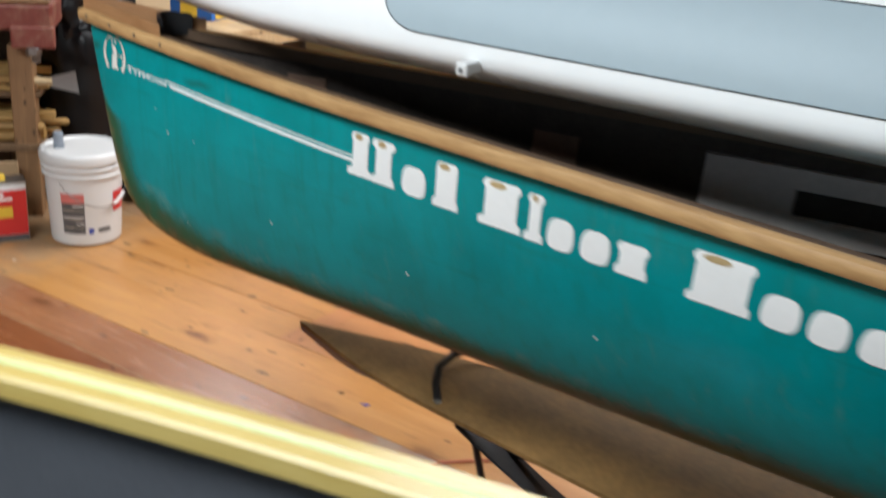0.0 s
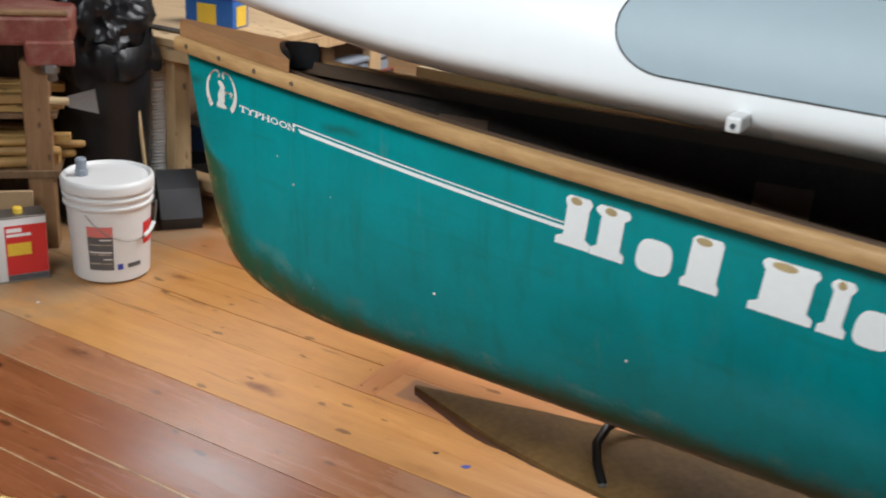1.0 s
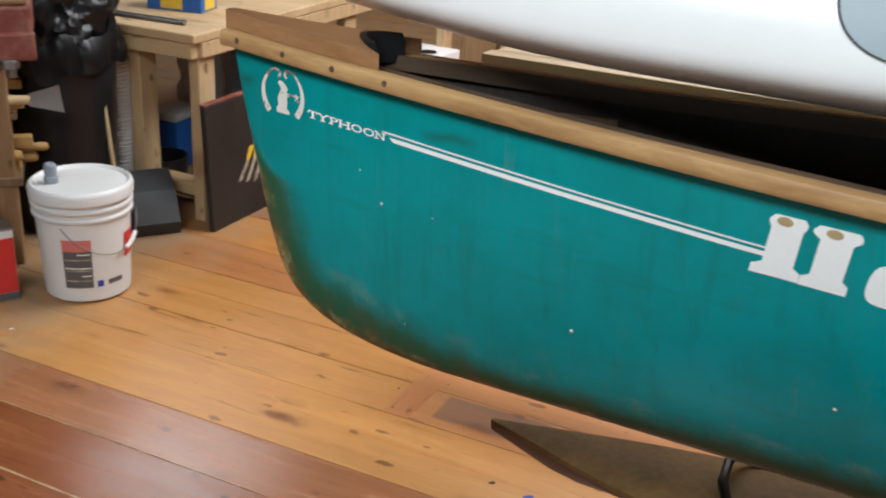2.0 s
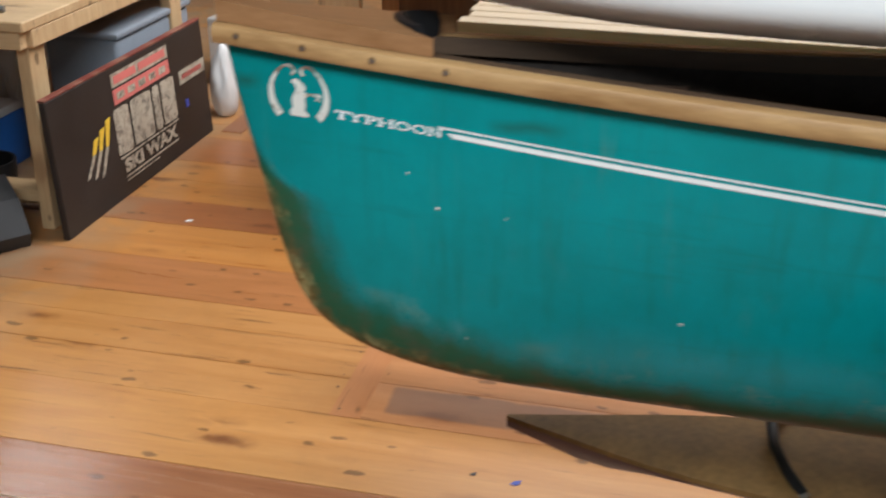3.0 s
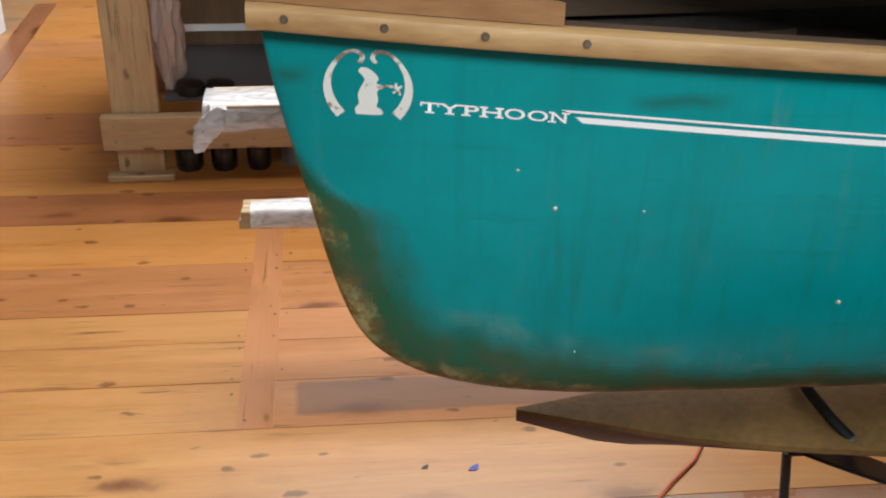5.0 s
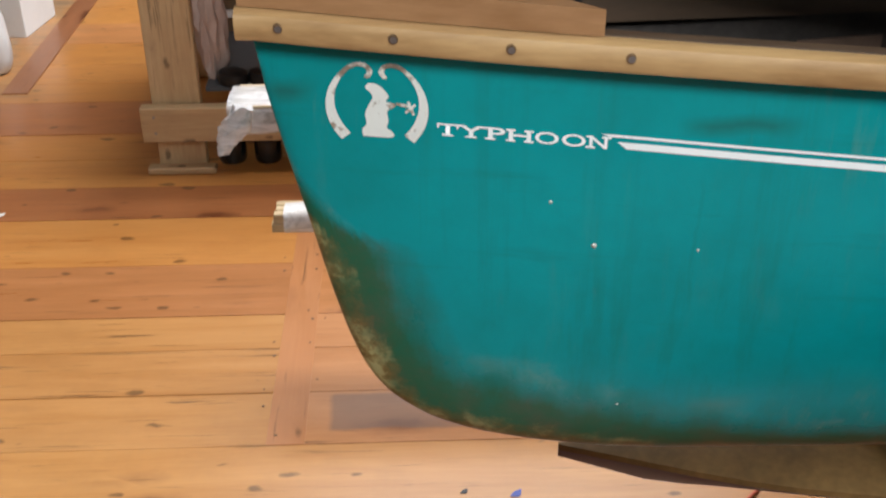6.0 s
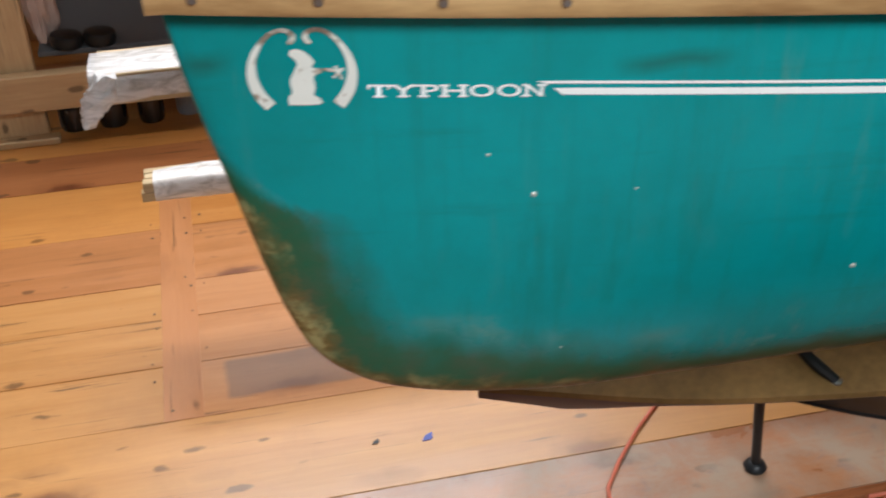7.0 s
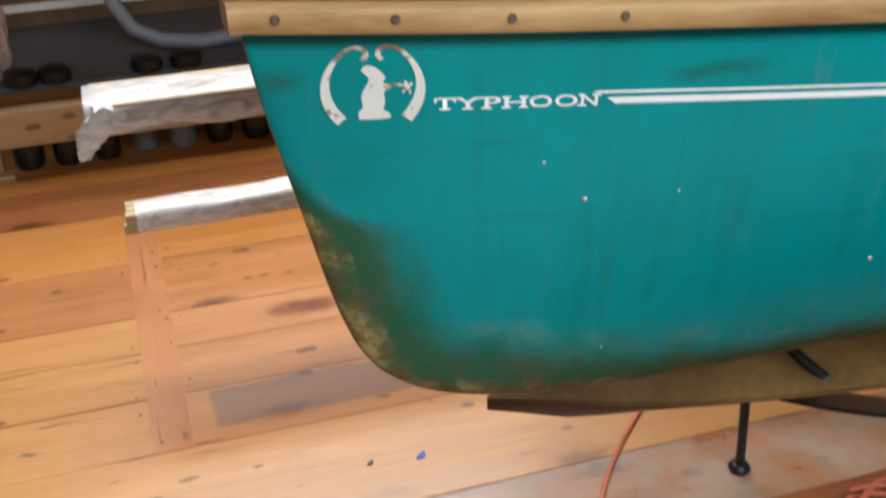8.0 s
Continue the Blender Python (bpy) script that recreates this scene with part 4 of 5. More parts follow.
for fx, tx, fy, ty in ((-0.739, -0.775, 2.08, 2.05), (-0.30, -0.27, 2.08, 2.05), (-0.20, -0.22, 1.86, 1.88)):
    leg = spart("leg", tube([(fx, fy, 0.012), (tx, ty, 0.215)], 0.009, 10), M_black)
    spart("foot", lathe([(0.019, 0), (0.021, 0.006), (0.017, 0.014), (0.010, 0.018)], 18, None, (fx, fy, 0)), M_black, "round black foot", True, leg)
rows = []
for k in range(21):
    # the band hangs from the near end of the rail and bellies down under the hull
    u = k / 20
    x, z = -0.785 + 0.56 * u, 0.268 - 0.215 * (1 - (1 - u) ** 1.5)
    rows.append([Vector((x, y, z + h)) for y, h in ((1.975, 0.04 * u), (2.06, 0), (2.063, 0.006), (1.978, 0.04 * u + 0.006))])
spart("sling", sweep(rows), M_black, "dark slung band")
spart("top_rail", tube([(-0.775, 2.05, 0.215), (-0.27, 2.05, 0.215)], 0.010, 10), M_black)
spart("cross_rail", tube([(-0.27, 2.05, 0.215), (-0.22, 1.88, 0.215)], 0.010, 10), M_black)

# ---------------------------------------------------------------- the boat beside the walk
near = thing("grey_boat", "grey boat with yellow ash gunwales and a green edge", "boat", at=pose(-1.35, 0.378, 0.55, 0, 0, 3.5))
nb = spline([(0, 0.01), (0.4, 0.13), (0.76, 0.228), (1.35, 0.322), (2.4, 0.40)])
NL = 4.8


def near_rings(out, z0, z1, t0, t1):
    rings = []
    for k in range(49):
        s = NL * k / 48
        v = nb(s if s < NL / 2 else NL - s)
        rings.append([Vector((s, out * max(0.002, v + t), h)) for t, h in ((t0, z0), (t1, z0), (t1, z1 - 0.004), (t1 - 0.004, z1), (t0 + 0.004, z1), (t0, z1 - 0.004))])
    return sweep(rings)


for inset in (0.0, 0.006):
    bm = bmesh.new()
    grid = []
    for k in range(49):
        s = NL * k / 48
        v = nb(s if s < NL / 2 else NL - s)
        grid.append([bm.verts.new((s, (v - inset) * math.cos(math.pi * j / 16), 0.466 - (0.42 - inset) * math.sin(math.pi * j / 16) ** 0.5 * min(1, v / 0.12))) for j in range(17)])
    for a, b in zip(grid, grid[1:]):
        for j in range(16):
            bm.faces.new((a[j], b[j], b[j + 1], a[j + 1]))
    part("hull_lining" if inset else "hull", bm, M_hullgrey, near, "dark grey shell", True)
for out in (-1, 1):
    part("outwale", near_rings(out, 0.448, 0.474, 0.004, 0.030), M_gunyel, near, "yellow ash outwale", True)
    part("inwale", near_rings(out, 0.448, 0.474, -0.032, -0.004), M_gunyel, near, "yellow ash inwale", True)
    part("edge_strip", near_rings(out, 0.450, 0.476, -0.0038, 0.0038), M_green_edge, near, "green laminate edge", True)
for s in (2.0, 3.0):
    v = nb(s if s < NL / 2 else NL - s)
    part("thwart", box(s, -v + 0.03, 0.425, s + 0.045, v - 0.03, 0.446, 0.004), M_gunyel, near, "ash thwart")
for x in (1.0, 3.4):
    t = trestle(-1.35 + x, 0.42 + 0.05 * x, 0.585, "trestles under the grey boat")

# ---------------------------------------------------------------- white bucket
B = Vector((-2.970, 2.642, 0))
bucket = thing("bucket", "white plastic bucket with lid, printed label and wire handle", "bucket", at=Matrix.Translation(B))
part("body", lathe([(0.0, 0.004), (0.122, 0.004), (0.130, 0.010), (0.131, 0.02), (0.143, 0.265), (0.143, 0.27), (0.152, 0.272), (0.152, 0.279), (0.146, 0.282), (0.146, 0.298), (0.154, 0.300), (0.154, 0.308), (0.147, 0.311), (0.147, 0.328)], 56), M_white, bucket, "white plastic pail", True)
lid = part("lid", lathe([(0.150, 0.324), (0.157, 0.326), (0.158, 0.352), (0.154, 0.362), (0.148, 0.366), (0.142, 0.362), (0.138, 0.356), (0.0, 0.356)], 56), M_white, bucket, "white snap-on lid", True)


def on_pail(a0, a1, z0, z1, off=0.0012, n=10):
    """A patch on the pail between two angles (degrees from the side that faces the canoe's walk) and heights."""
    bm = bmesh.new()
    g = []
    for k in range(n + 1):
        a = radians(-43 + a0 + (a1 - a0) * k / n)
        g.append([bm.verts.new(((0.131 + 0.012 * (z - 0.02) / 0.245 + off) * math.cos(a), (0.131 + 0.012 * (z - 0.02) / 0.245 + off) * math.sin(a), z)) for z in (z0, z1)])
    for a, b in zip(g, g[1:]):
        bm.faces.new((a[0], b[0], b[1], a[1]))
    return bm


label = part("label", on_pail(-32, 4, 0.055, 0.215), M_greylab, bucket, "grey printed label", True)
part("label_head", on_pail(-32, 4, 0.178, 0.216, 0.002), M_pink, label, "faded red label head", True)
for k, (a0, a1, z) in enumerate(((-14, 2, 0.166), (-30, 2, 0.148), (-30, 2, 0.120), (-30, 1, 0.112), (-10, 2, 0.094), (-30, 2, 0.078))):
    part("print_line", on_pail(a0, a1, z, z + 0.004, 0.002), M_cream if k % 2 else M_cardw, label, "", True)
part("ink_bar", on_pail(9, 17, 0.055, 0.076), M_bluelab, bucket, "blue ink mark", True)
part("ink_bar", on_pail(24, 46, 0.058, 0.074), M_greylab, bucket, "dark ink mark", True)
part("red_patch", on_pail(52, 84, 0.13, 0.21), M_redlab, bucket, "red sticker", True)
arc = []
for k in range(17):
    a = radians(-43 - 28 + 118 * k / 16)
    arc.append((0.160 * math.cos(a), 0.160 * math.sin(a), 0.262 - 0.098 * math.sin(math.pi * k / 16) ** 0.8))
wire = part("wire_handle", tube(arc, 0.0018, 6), M_steel, bucket, "bent wire handle", True)
part("grip", tube(arc[10:14], 0.007, 8), M_white, wire, "white plastic grip", True)
stub = part("spout", lathe([(0.020, 0.350), (0.021, 0.375), (0.018, 0.378), (0.019, 0.412), (0.014, 0.418), (0.0, 0.412)], 16, None, (-0.065, -0.055, 0)), M_greypl, lid, "grey spout cap", True)

# ---------------------------------------------------------------- can of solvent
can = thing("solvent_can", "white rectangular metal can with a red and yellow label", "can", at=pose(-3.165, 2.415, 0, 0, 0, 62))
part("body", box(-0.083, -0.045, 0, 0.083, 0.045, 0.235, 0.006, None, 2), M_white, can, "white painted tin", True)
part("rim", box(-0.085, -0.047, 0.229, 0.085, 0.047, 0.236, 0.002), M_steel, can)
part("rim", box(-0.085, -0.047, 0.0, 0.085, 0.047, 0.006, 0.002), M_steel, can)
lab = part("label", box(-0.055, -0.0475, 0.028, 0.080, -0.0455, 0.205, 0), M_redlab, can, "red label")
part("label_patch", box(-0.050, -0.049, 0.098, 0.028, -0.0476, 0.142, 0), M_yellow, lab, "yellow patch")
part("label_patch", box(-0.055, -0.049, 0.008, 0.080, -0.0476, 0.026, 0), M_greylab, lab, "grey strip")
part("print_bar", box(-0.050, -0.049, 0.182, 0.0, -0.0476, 0.196, 0), M_cardw, lab)
part("print_bar", box(-0.050, -0.049, 0.166, 0.03, -0.0476, 0.176, 0), M_cardw, lab)
part("cap", lathe([(0.016, 0.235), (0.016, 0.252), (0.013, 0.255), (0.0, 0.255)], 20, None, (0.0, 0, 0)), M_yellow, can, "small screw cap", True)

# ---------------------------------------------------------------- work bench with a red vice
bench = thing("work_bench", "old brown work bench with a red painted vice jaw", "work bench", at=pose(-3.265, 2.660, 0, 0, 0, 225))
for x in (0.045, 1.25):
    for y in (-0.05, -0.55):
        part("leg", box(x - 0.045, y - 0.045, 0, x + 0.045, y + 0.045, 0.70, 0.004), M_leg, bench, "brown wooden leg")
part("shelf", box(-0.02, -0.60, 0.275, 1.30, 0.0, 0.305, 0.003), M_old_wood, bench)
part("shelf", box(-0.02, -0.60, 0.49, 1.30, -0.02, 0.51, 0.003), M_old_wood, bench)
part("top", box(-0.06, -0.66, 0.795, 1.36, 0.03, 0.835, 0.004), M_old_wood, bench, "worn bench top")
# added board: keeps the space under the bench dark by hiding lit floor
part("back_panel", box(-0.02, -0.645, 0.02, 1.30, -0.605, 0.79, 0.003), M_old_wood, bench, "added dark board that screens off the bright floor behind")
jaw = part("vice_jaw", box(-0.095, -0.30, 0.765, 1.30, 0.055, 0.865, 0.012, None, 2), M_red, bench, "chipped red painted jaw")
part("vice_plate", box(-0.10, 0.030, 0.70, 0.06, 0.074, 0.785, 0.008, None, 2), M_red, jaw, "red cast plate")
part("vice_lip", box(-0.085, 0.0, 0.866, 1.28, 0.05, 0.882, 0.005, None, 2), M_leg, jaw, "worn wooden lining of the jaw")
part("vice_nut", lathe([(0.026, 0.675), (0.030, 0.680), (0.030, 0.700), (0.022, 0.706)], 6, None, (-0.02, 0.062, 0)), M_steel, jaw, "steel nut")
part("vice_screw", tube([(-0.02, 0.02, 0.64), (-0.02, 0.02, 0.735)], 0.017, 12), M_steel, jaw, "steel screw", True)
random.seed(5)
AT_BENCH = pose(-3.265, 2.660, 0, 0, 0, 225)
for z, n in ((0.306, 9), (0.345, 7), (0.385, 5), (0.511, 7), (0.545, 5)):
    for j in range(n):
        y = -0.04 - 0.055 * j - random.uniform(0, 0.015)
        x0 = random.uniform(-0.10, 0.08) if z < 0.5 else random.uniform(-0.07, 0.12)
        h, long = random.uniform(0.022, 0.036), random.uniform(0.5, 0.95)
        m = AT_BENCH @ pose(x0, y, z, 0, random.uniform(-0.6, 0.6), random.uniform(-5, 5))
        if z < 0.5 and (j + n) % 2:
            r = h * 0.62
            o = part("dowel", tube([(-0.012, 0, r), (-0.008, 0, r), (0.004, 0, r), (long, 0, r)], [r * 0.35, r * 0.8, r, r], 12), M_scrap, None, "", True)
            tagged(o, "round golden wooden handle on a bench shelf", "wood handle", "wooden handles on the bench")
        else:
            o = part("offcut", box(0, -0.022, 0, long, 0.022, h, 0.003), M_scrap)
            tagged(o, "pale wooden offcut on a bench shelf", "wood offcut", "offcuts on the bench")
        o.matrix_world = m
chisel = thing("putty_knife", "broad steel scraper blade sticking out from the shelf", "scraper", at=pose(-3.265, 2.660, 0, 0, 0, 225) @ pose(-0.09, -0.03, 0.552))
part("blade", plate([(-0.075, -0.045), (-0.065, 0.045), (0.03, 0.02), (0.03, -0.02)], 0.002, None, lambda x, y, z: (x, z, y)), M_steel, chisel, "dull steel blade")
part("grip", tube([(0.025, 0, 0), (0.13, 0, 0.003)], [0.014, 0.017], 10), M_strip, chisel, "wooden grip", True)
case = thing("white_card", "white card sheet standing under the bench", "card sheet", at=pose(-3.50, 2.30, 0, 0, 0, 45))
part("sheet", box(-0.30, -0.01, 0, 0.06, 0.01, 0.25, 0.003), M_cardw, case)
panel2 = thing("cardboard_piece", "tan cardboard piece standing under the bench", "cardboard", at=pose(-3.36, 2.46, 0, 0, 0, 45))
part("panel", box(-0.09, -0.009, 0, 0.14, 0.009, 0.255, 0.002), M_card, panel2)

# ---------------------------------------------------------------- bin with a black bag
binc = thing("rubbish_bin", "black rubbish bin with a crumpled black bag over its rim", "bin", at=pose(-3.445, 3.045, 0))
part("body", lathe([(0.0, 0.0), (0.17, 0.0), (0.175, 0.01), (0.205, 0.63), (0.215, 0.635), (0.215, 0.66), (0.205, 0.662), (0.195, 0.65)], 40), M_black, binc, "black plastic bin", True)
bm = bmesh.new()
rows = []
for i, (r, z) in enumerate(((0.17, 0.60), (0.200, 0.66), (0.214, 0.695), (0.228, 0.67), (0.232, 0.64), (0.228, 0.605), (0.226, 0.585))):
    row = []
    for j in range(64):
        a = 2 * math.pi * j / 64
        n = noise.noise(Vector((4 * math.cos(a), 4 * math.sin(a), z * 9)))
        w2 = noise.noise(Vector((9 * math.cos(a), 9 * math.sin(a), z * 3 + 4)))
        rr = r + 0.022 * n + 0.014 * w2 * (i > 1)
        zz = z + 0.05 * noise.noise(Vector((2.5 * math.cos(a), 2.5 * math.sin(a), 7 + i * 0.2))) * (1 if i > 1 else 0.4)
        row.append(bm.verts.new((rr * math.cos(a), rr * math.sin(a), zz + (0.08 if 1 <= i <= 2 and n > 0.15 else 0))))
    rows.append(row)
for a, b in zip(rows, rows[1:]):
    for j in range(64):
        bm.faces.new((a[j], a[(j + 1) % 64], b[(j + 1) % 64], b[j]))
part("bag", bm, M_bag, binc, "crumpled shiny black bag", True)
bm = bmesh.new()
bmesh.ops.create_icosphere(bm, subdivisions=5, radius=1.0)
for v in bm.verts:
    d = v.co.normalized()
    v.co = Vector((d.x * 0.185, d.y * 0.185, 0.745 + d.z * 0.23)) + d * 0.05 * noise.noise(d * 2.2) + d * 0.035 * (0.5 - abs(noise.noise(d * 4.5))) + d * 0.016 * (0.5 - abs(noise.noise(d * 11)))
part("bag_top", bm, M_bag, binc, "knotted top of the black bag", True)
hose = thing("corrugated_hose", "white corrugated hose standing beside the bin", "hose", at=pose(-3.375, 3.262, 0))
prof = []
for k in range(46):
    z = 0.006 + 0.0145 * k
    w2 = 0.72 + 0.28 * min(1, k / 20)
    prof += [(0.042 * w2, z), (0.052 * w2, z + 0.005), (0.052 * w2, z + 0.010)]
part("hose", lathe(prof, 24), M_white, hose, "white ribbed plastic", True)
stick = thing("wooden_stick", "thin pale wooden stick leaning by the bin", "stick", at=pose(-3.225, 3.085, 0, 2, -4, 0))
part("stick", box(-0.006, -0.006, 0, 0.006, 0.006, 0.47, 0.002), M_strip, stick)
pan = thing("dust_tray", "dark plastic tray tipped on the floor by the bin", "tray", at=pose(-3.155, 3.16, 0, 0, 0, -38))
part("tray", plate([(-0.09, 0.0), (0.10, 0.0), (0.12, 0.05), (0.05, 0.15), (-0.05, 0.20)], 0.16, None, lambda x, y, z: (x, z - 0.08, y)), M_tray, pan, "dark grey plastic tray")
part("tray_edge", tube([(0.10, -0.08, 0.01), (0.12, -0.08, 0.055), (0.05, -0.08, 0.155)], 0.006, 8), M_black, pan)

# ---------------------------------------------------------------- long table with tubs
table = thing("long_table", "long workshop table of pale bare pine with a low stretcher", "table", at=pose(-2.995, 3.27, 0))
part("top", box(-1.5, -0.03, 0.672, 0.0, 2.0, 0.705, 0.004), M_pine_x, table, "pale pine top")
part("apron", box(-1.5, -0.02, 0.615, -0.02, 0.018, 0.671, 0.003), M_pine_x, table)
part("apron", box(-0.04, 0.02, 0.615, -0.002, 1.98, 0.671, 0.003), M_pine, table)
for x, y in ((-0.045, 0.02), (-0.345, 0.02), (-1.45, 0.02), (-0.045, 1.0), (-0.045, 1.95), (-1.45, 1.95)):
    wdt = 0.11 if x == -0.345 else 0.045
    part("leg", box(x - wdt / 2, y, 0, x + wdt / 2, y + 0.09, 0.614, 0.003), M_pine, table, "pine leg")
part("stretcher", box(-0.35, 0.03, 0.09, -0.07, 0.115, 0.135, 0.003), M_pine_x, table)
part("stretcher", box(-0.35, 0.12, 0.04, 0.0, 0.21, 0.088, 0.003), M_pine_x, table)
tub = thing("printed_box", "blue and yellow printed cardboard box on the table", "box", at=pose(-3.335, 3.60, 0.705, 0, 0, 10))
part("body", box(-0.115, -0.06, 0, 0.115, 0.06, 0.115, 0.003), M_blue, tub, "blue printed card")
part("label_panel", box(-0.055, -0.0625, 0.008, 0.035, -0.0602, 0.095, 0), M_yellow, tub, "yellow printed panel")
part("label_panel", box(0.1152, -0.035, 0.008, 0.1175, 0.04, 0.09, 0), M_yellow, tub, "yellow printed panel")
part("lid_edge", box(-0.1175, -0.0635, 0.1152, 0.1175, 0.0625, 0.127, 0.002), M_bluelab, tub, "dark blue lid edge")
pipe = thing("metal_rod", "bright metal rods lying on the table edge", "metal rod", at=pose(-3.3, 3.33, 0.712))
part("rod", tube([(-0.35, 0, 0), (0.18, 0.02, 0)], 0.007, 8), M_steel, pipe, "", True)
part("rod", tube([(-0.33, 0.03, 0), (0.16, 0.05, 0)], 0.007, 8), M_steel, pipe, "", True)
crate = thing("blue_crate", "blue plastic box on the floor under the table", "box", at=pose(-3.56, 3.80, 0))
part("body", box(-0.085, -0.1, 0.0, 0.085, 0.1, 0.20, 0.008, None, 2), M_blue, crate, "", True)
part("lid", box(-0.08, -0.095, 0.201, 0.08, 0.095, 0.235, 0.005, None, 2), M_white, crate, "white lid", True)
pot = thing("dark_pot", "dark round pot under the table", "pot", at=pose(-3.40, 3.52, 0))
part("pot", lathe([(0.0, 0), (0.07, 0.0), (0.095, 0.05), (0.10, 0.13), (0.092, 0.13), (0.085, 0.06), (0.0, 0.02)], 28), M_black, pot, "", True)
sack = thing("paper_bag", "crumpled white and red paper bag under the table", "bag", at=pose(-3.60, 4.05, 0))
bm = bmesh.new()
bmesh.ops.create_icosphere(bm, subdivisions=4, radius=1.0)
for v in bm.verts:
    d = v.co.normalized()
    v.co = Vector((d.x * 0.12, d.y * 0.1, max(0, 0.30 + d.z * 0.30))) + d * 0.05 * noise.noise(d * 2.6)
part("bag", bm, M_cardw, sack, "", True)
greybox = thing("grey_bin", "grey plastic bin under the table behind the sign", "bin", at=pose(-3.16, 4.15, 0))
part("body", box(-0.16, -0.30, 0, 0.13, 0.30, 0.50, 0.02, None, 3), M_greypl, greybox, "grey plastic", True)
part("lid", box(-0.17, -0.31, 0.501, 0.14, 0.31, 0.525, 0.008, None, 2), M_greypl, greybox, "", True)

# ---------------------------------------------------------------- the sign board leaning on the table
sign = thing("sign_board", "worn black wooden sign board with faded cream and red print", "sign", at=pose(-2.935, 3.225, 0, 0, -3, 0))
part("board", box(-0.012, 0, 0, 0.012, 1.14, 0.462, 0.003), M_sign, sign, "black painted board")
part("edge", box(-0.013, 0.0, 0.463, 0.013, 1.14, 0.470, 0.001), M_red, sign, "red painted edge")


def print_bar(y0, z0, y1, z1, mat):
    part("print_bar", box(0.0122, y0, z0, 0.0135, y1, z1, 0), mat, sign)


print_bar(0.405, 0.392, 0.830, 0.440, M_cream)
for y0, wide in ((0.42, 0.16), (0.60, 0.21)):
    part("print_bar", box(0.0136, y0, 0.402, 0.0145, y0 + wide, 0.430, 0), M_pink, sign)
print_bar(0.405, 0.332, 0.830, 0.384, M_pink)
for k in range(5):
    part("print_bar", box(0.0136, 0.425 + 0.08 * k, 0.346, 0.0145, 0.478 + 0.08 * k, 0.370, 0), M_cream, sign)
for y0, wide in ((0.385, 0.105), (0.505, 0.155), (0.675, 0.05), (0.74, 0.11)):
    bm = plate([(y0, 0.155), (y0 + wide - 0.01, 0.150), (y0 + wide, 0.165), (y0 + wide, 0.312), (y0 + wide * 0.75, 0.318), (y0 + 0.008, 0.318), (y0, 0.305)], 0.0013, None, lambda a, b, c: (0.0122 + c, a, b))
    part("print_bar", bm, M_cream, sign)
bm = lettering("SKI WAX", 0.062, 0.0035)
wide = max(v.co.x for v in bm.verts)
for v in bm.verts:
    v.co = (0.0132, 0.41 + 0.42 * v.co.x / wide, 0.086 + v.co.y)
part("lettering", bm, M_cream, sign, "faded cream lettering")
print_bar(0.39, 0.139, 0.85, 0.145, M_cream)
print_bar(0.41, 0.066, 0.83, 0.072, M_cream)
print_bar(0.41, 0.052, 0.66, 0.056, M_cream)
print_bar(0.90, 0.262, 1.13, 0.315, M_cream)
print_bar(0.92, 0.278, 1.10, 0.298, M_pink)
for k in range(3):
    y = 0.16 + 0.045 * k
    bm = plate([(y, 0.145 - 0.012 * k), (y + 0.02, 0.150 - 0.012 * k), (y + 0.075, 0.215), (y + 0.055, 0.215)], 0.0014, None, lambda a, b, c: (0.0122 + c, a, b))
    part("print_slash", bm, M_cream, sign)
    bm = plate([(y + 0.055, 0.215), (y + 0.075, 0.215), (y + 0.11, 0.265 + 0.02 * k), (y + 0.078, 0.262 + 0.02 * k)], 0.0014, None, lambda a, b, c: (0.0122 + c, a, b))
    part("print_slash", bm, M_yellow, sign)
part("ink_spot", box(0.0122, 0.93, 0.165, 0.0135, 0.955, 0.195, 0), M_bluelab, sign)

# white carton and bottle past the sign
carton = thing("carton", "white cardboard carton with a dark hole in its top", "carton", at=pose(-3.06, 5.10, 0, 0, 0, -8))
part("body", box(-0.12, -0.14, 0, 0.12, 0.14, 0.315, 0.003), M_cardw, carton, "white card")
part("hole", lathe([(0.045, 0.3155), (0.045, 0.318), (0.0, 0.318)], 20, None, (0.03, -0.02, 0)), M_black, carton)
jug = thing("white_bag", "lumpy white plastic bag standing by the sign", "bag", at=pose(-2.955, 4.58, 0))
bm = bmesh.new()
bmesh.ops.create_icosphere(bm, subdivisions=4, radius=1.0)
for v in bm.verts:
    d = v.co.normalized()
    wide = 0.058 - 0.020 * d.z
    v.co = Vector((d.x * wide, d.y * wide, max(0.0, 0.15 + d.z * 0.165))) + Vector((d.x, d.y, 0)) * (0.012 * noise.noise(d * 1.6) + 0.004 * noise.noise(d * 4))
part("bag", bm, M_white, jug, "", True)

# ---------------------------------------------------------------- second bench with shelf, jars and hose
b2 = thing("pine_bench", "rough pine bench with wide board legs and a nailed rail", "bench", at=pose(-2.158, 3.745, 0))
for x in (0.0, 2.3):
    for y in (0.0, 0.75):
        part("leg", box(x - 0.07, y, 0, x + 0.07, y + 0.04, 0.80, 0.003), M_pine, b2, "wide pine leg")
part("rail", box(-0.10, -0.042, 0.105, 2.45, -0.002, 0.212, 0.003), M_pine_x, b2, "nailed pine rail")
part("rail", box(-0.10, 0.792, 0.105, 2.45, 0.832, 0.212, 0.003), M_pine_x, b2)
part("top", box(-0.12, -0.06, 0.801, 2.5, 0.86, 0.84, 0.003), M_pine_x, b2, "pine bench top")
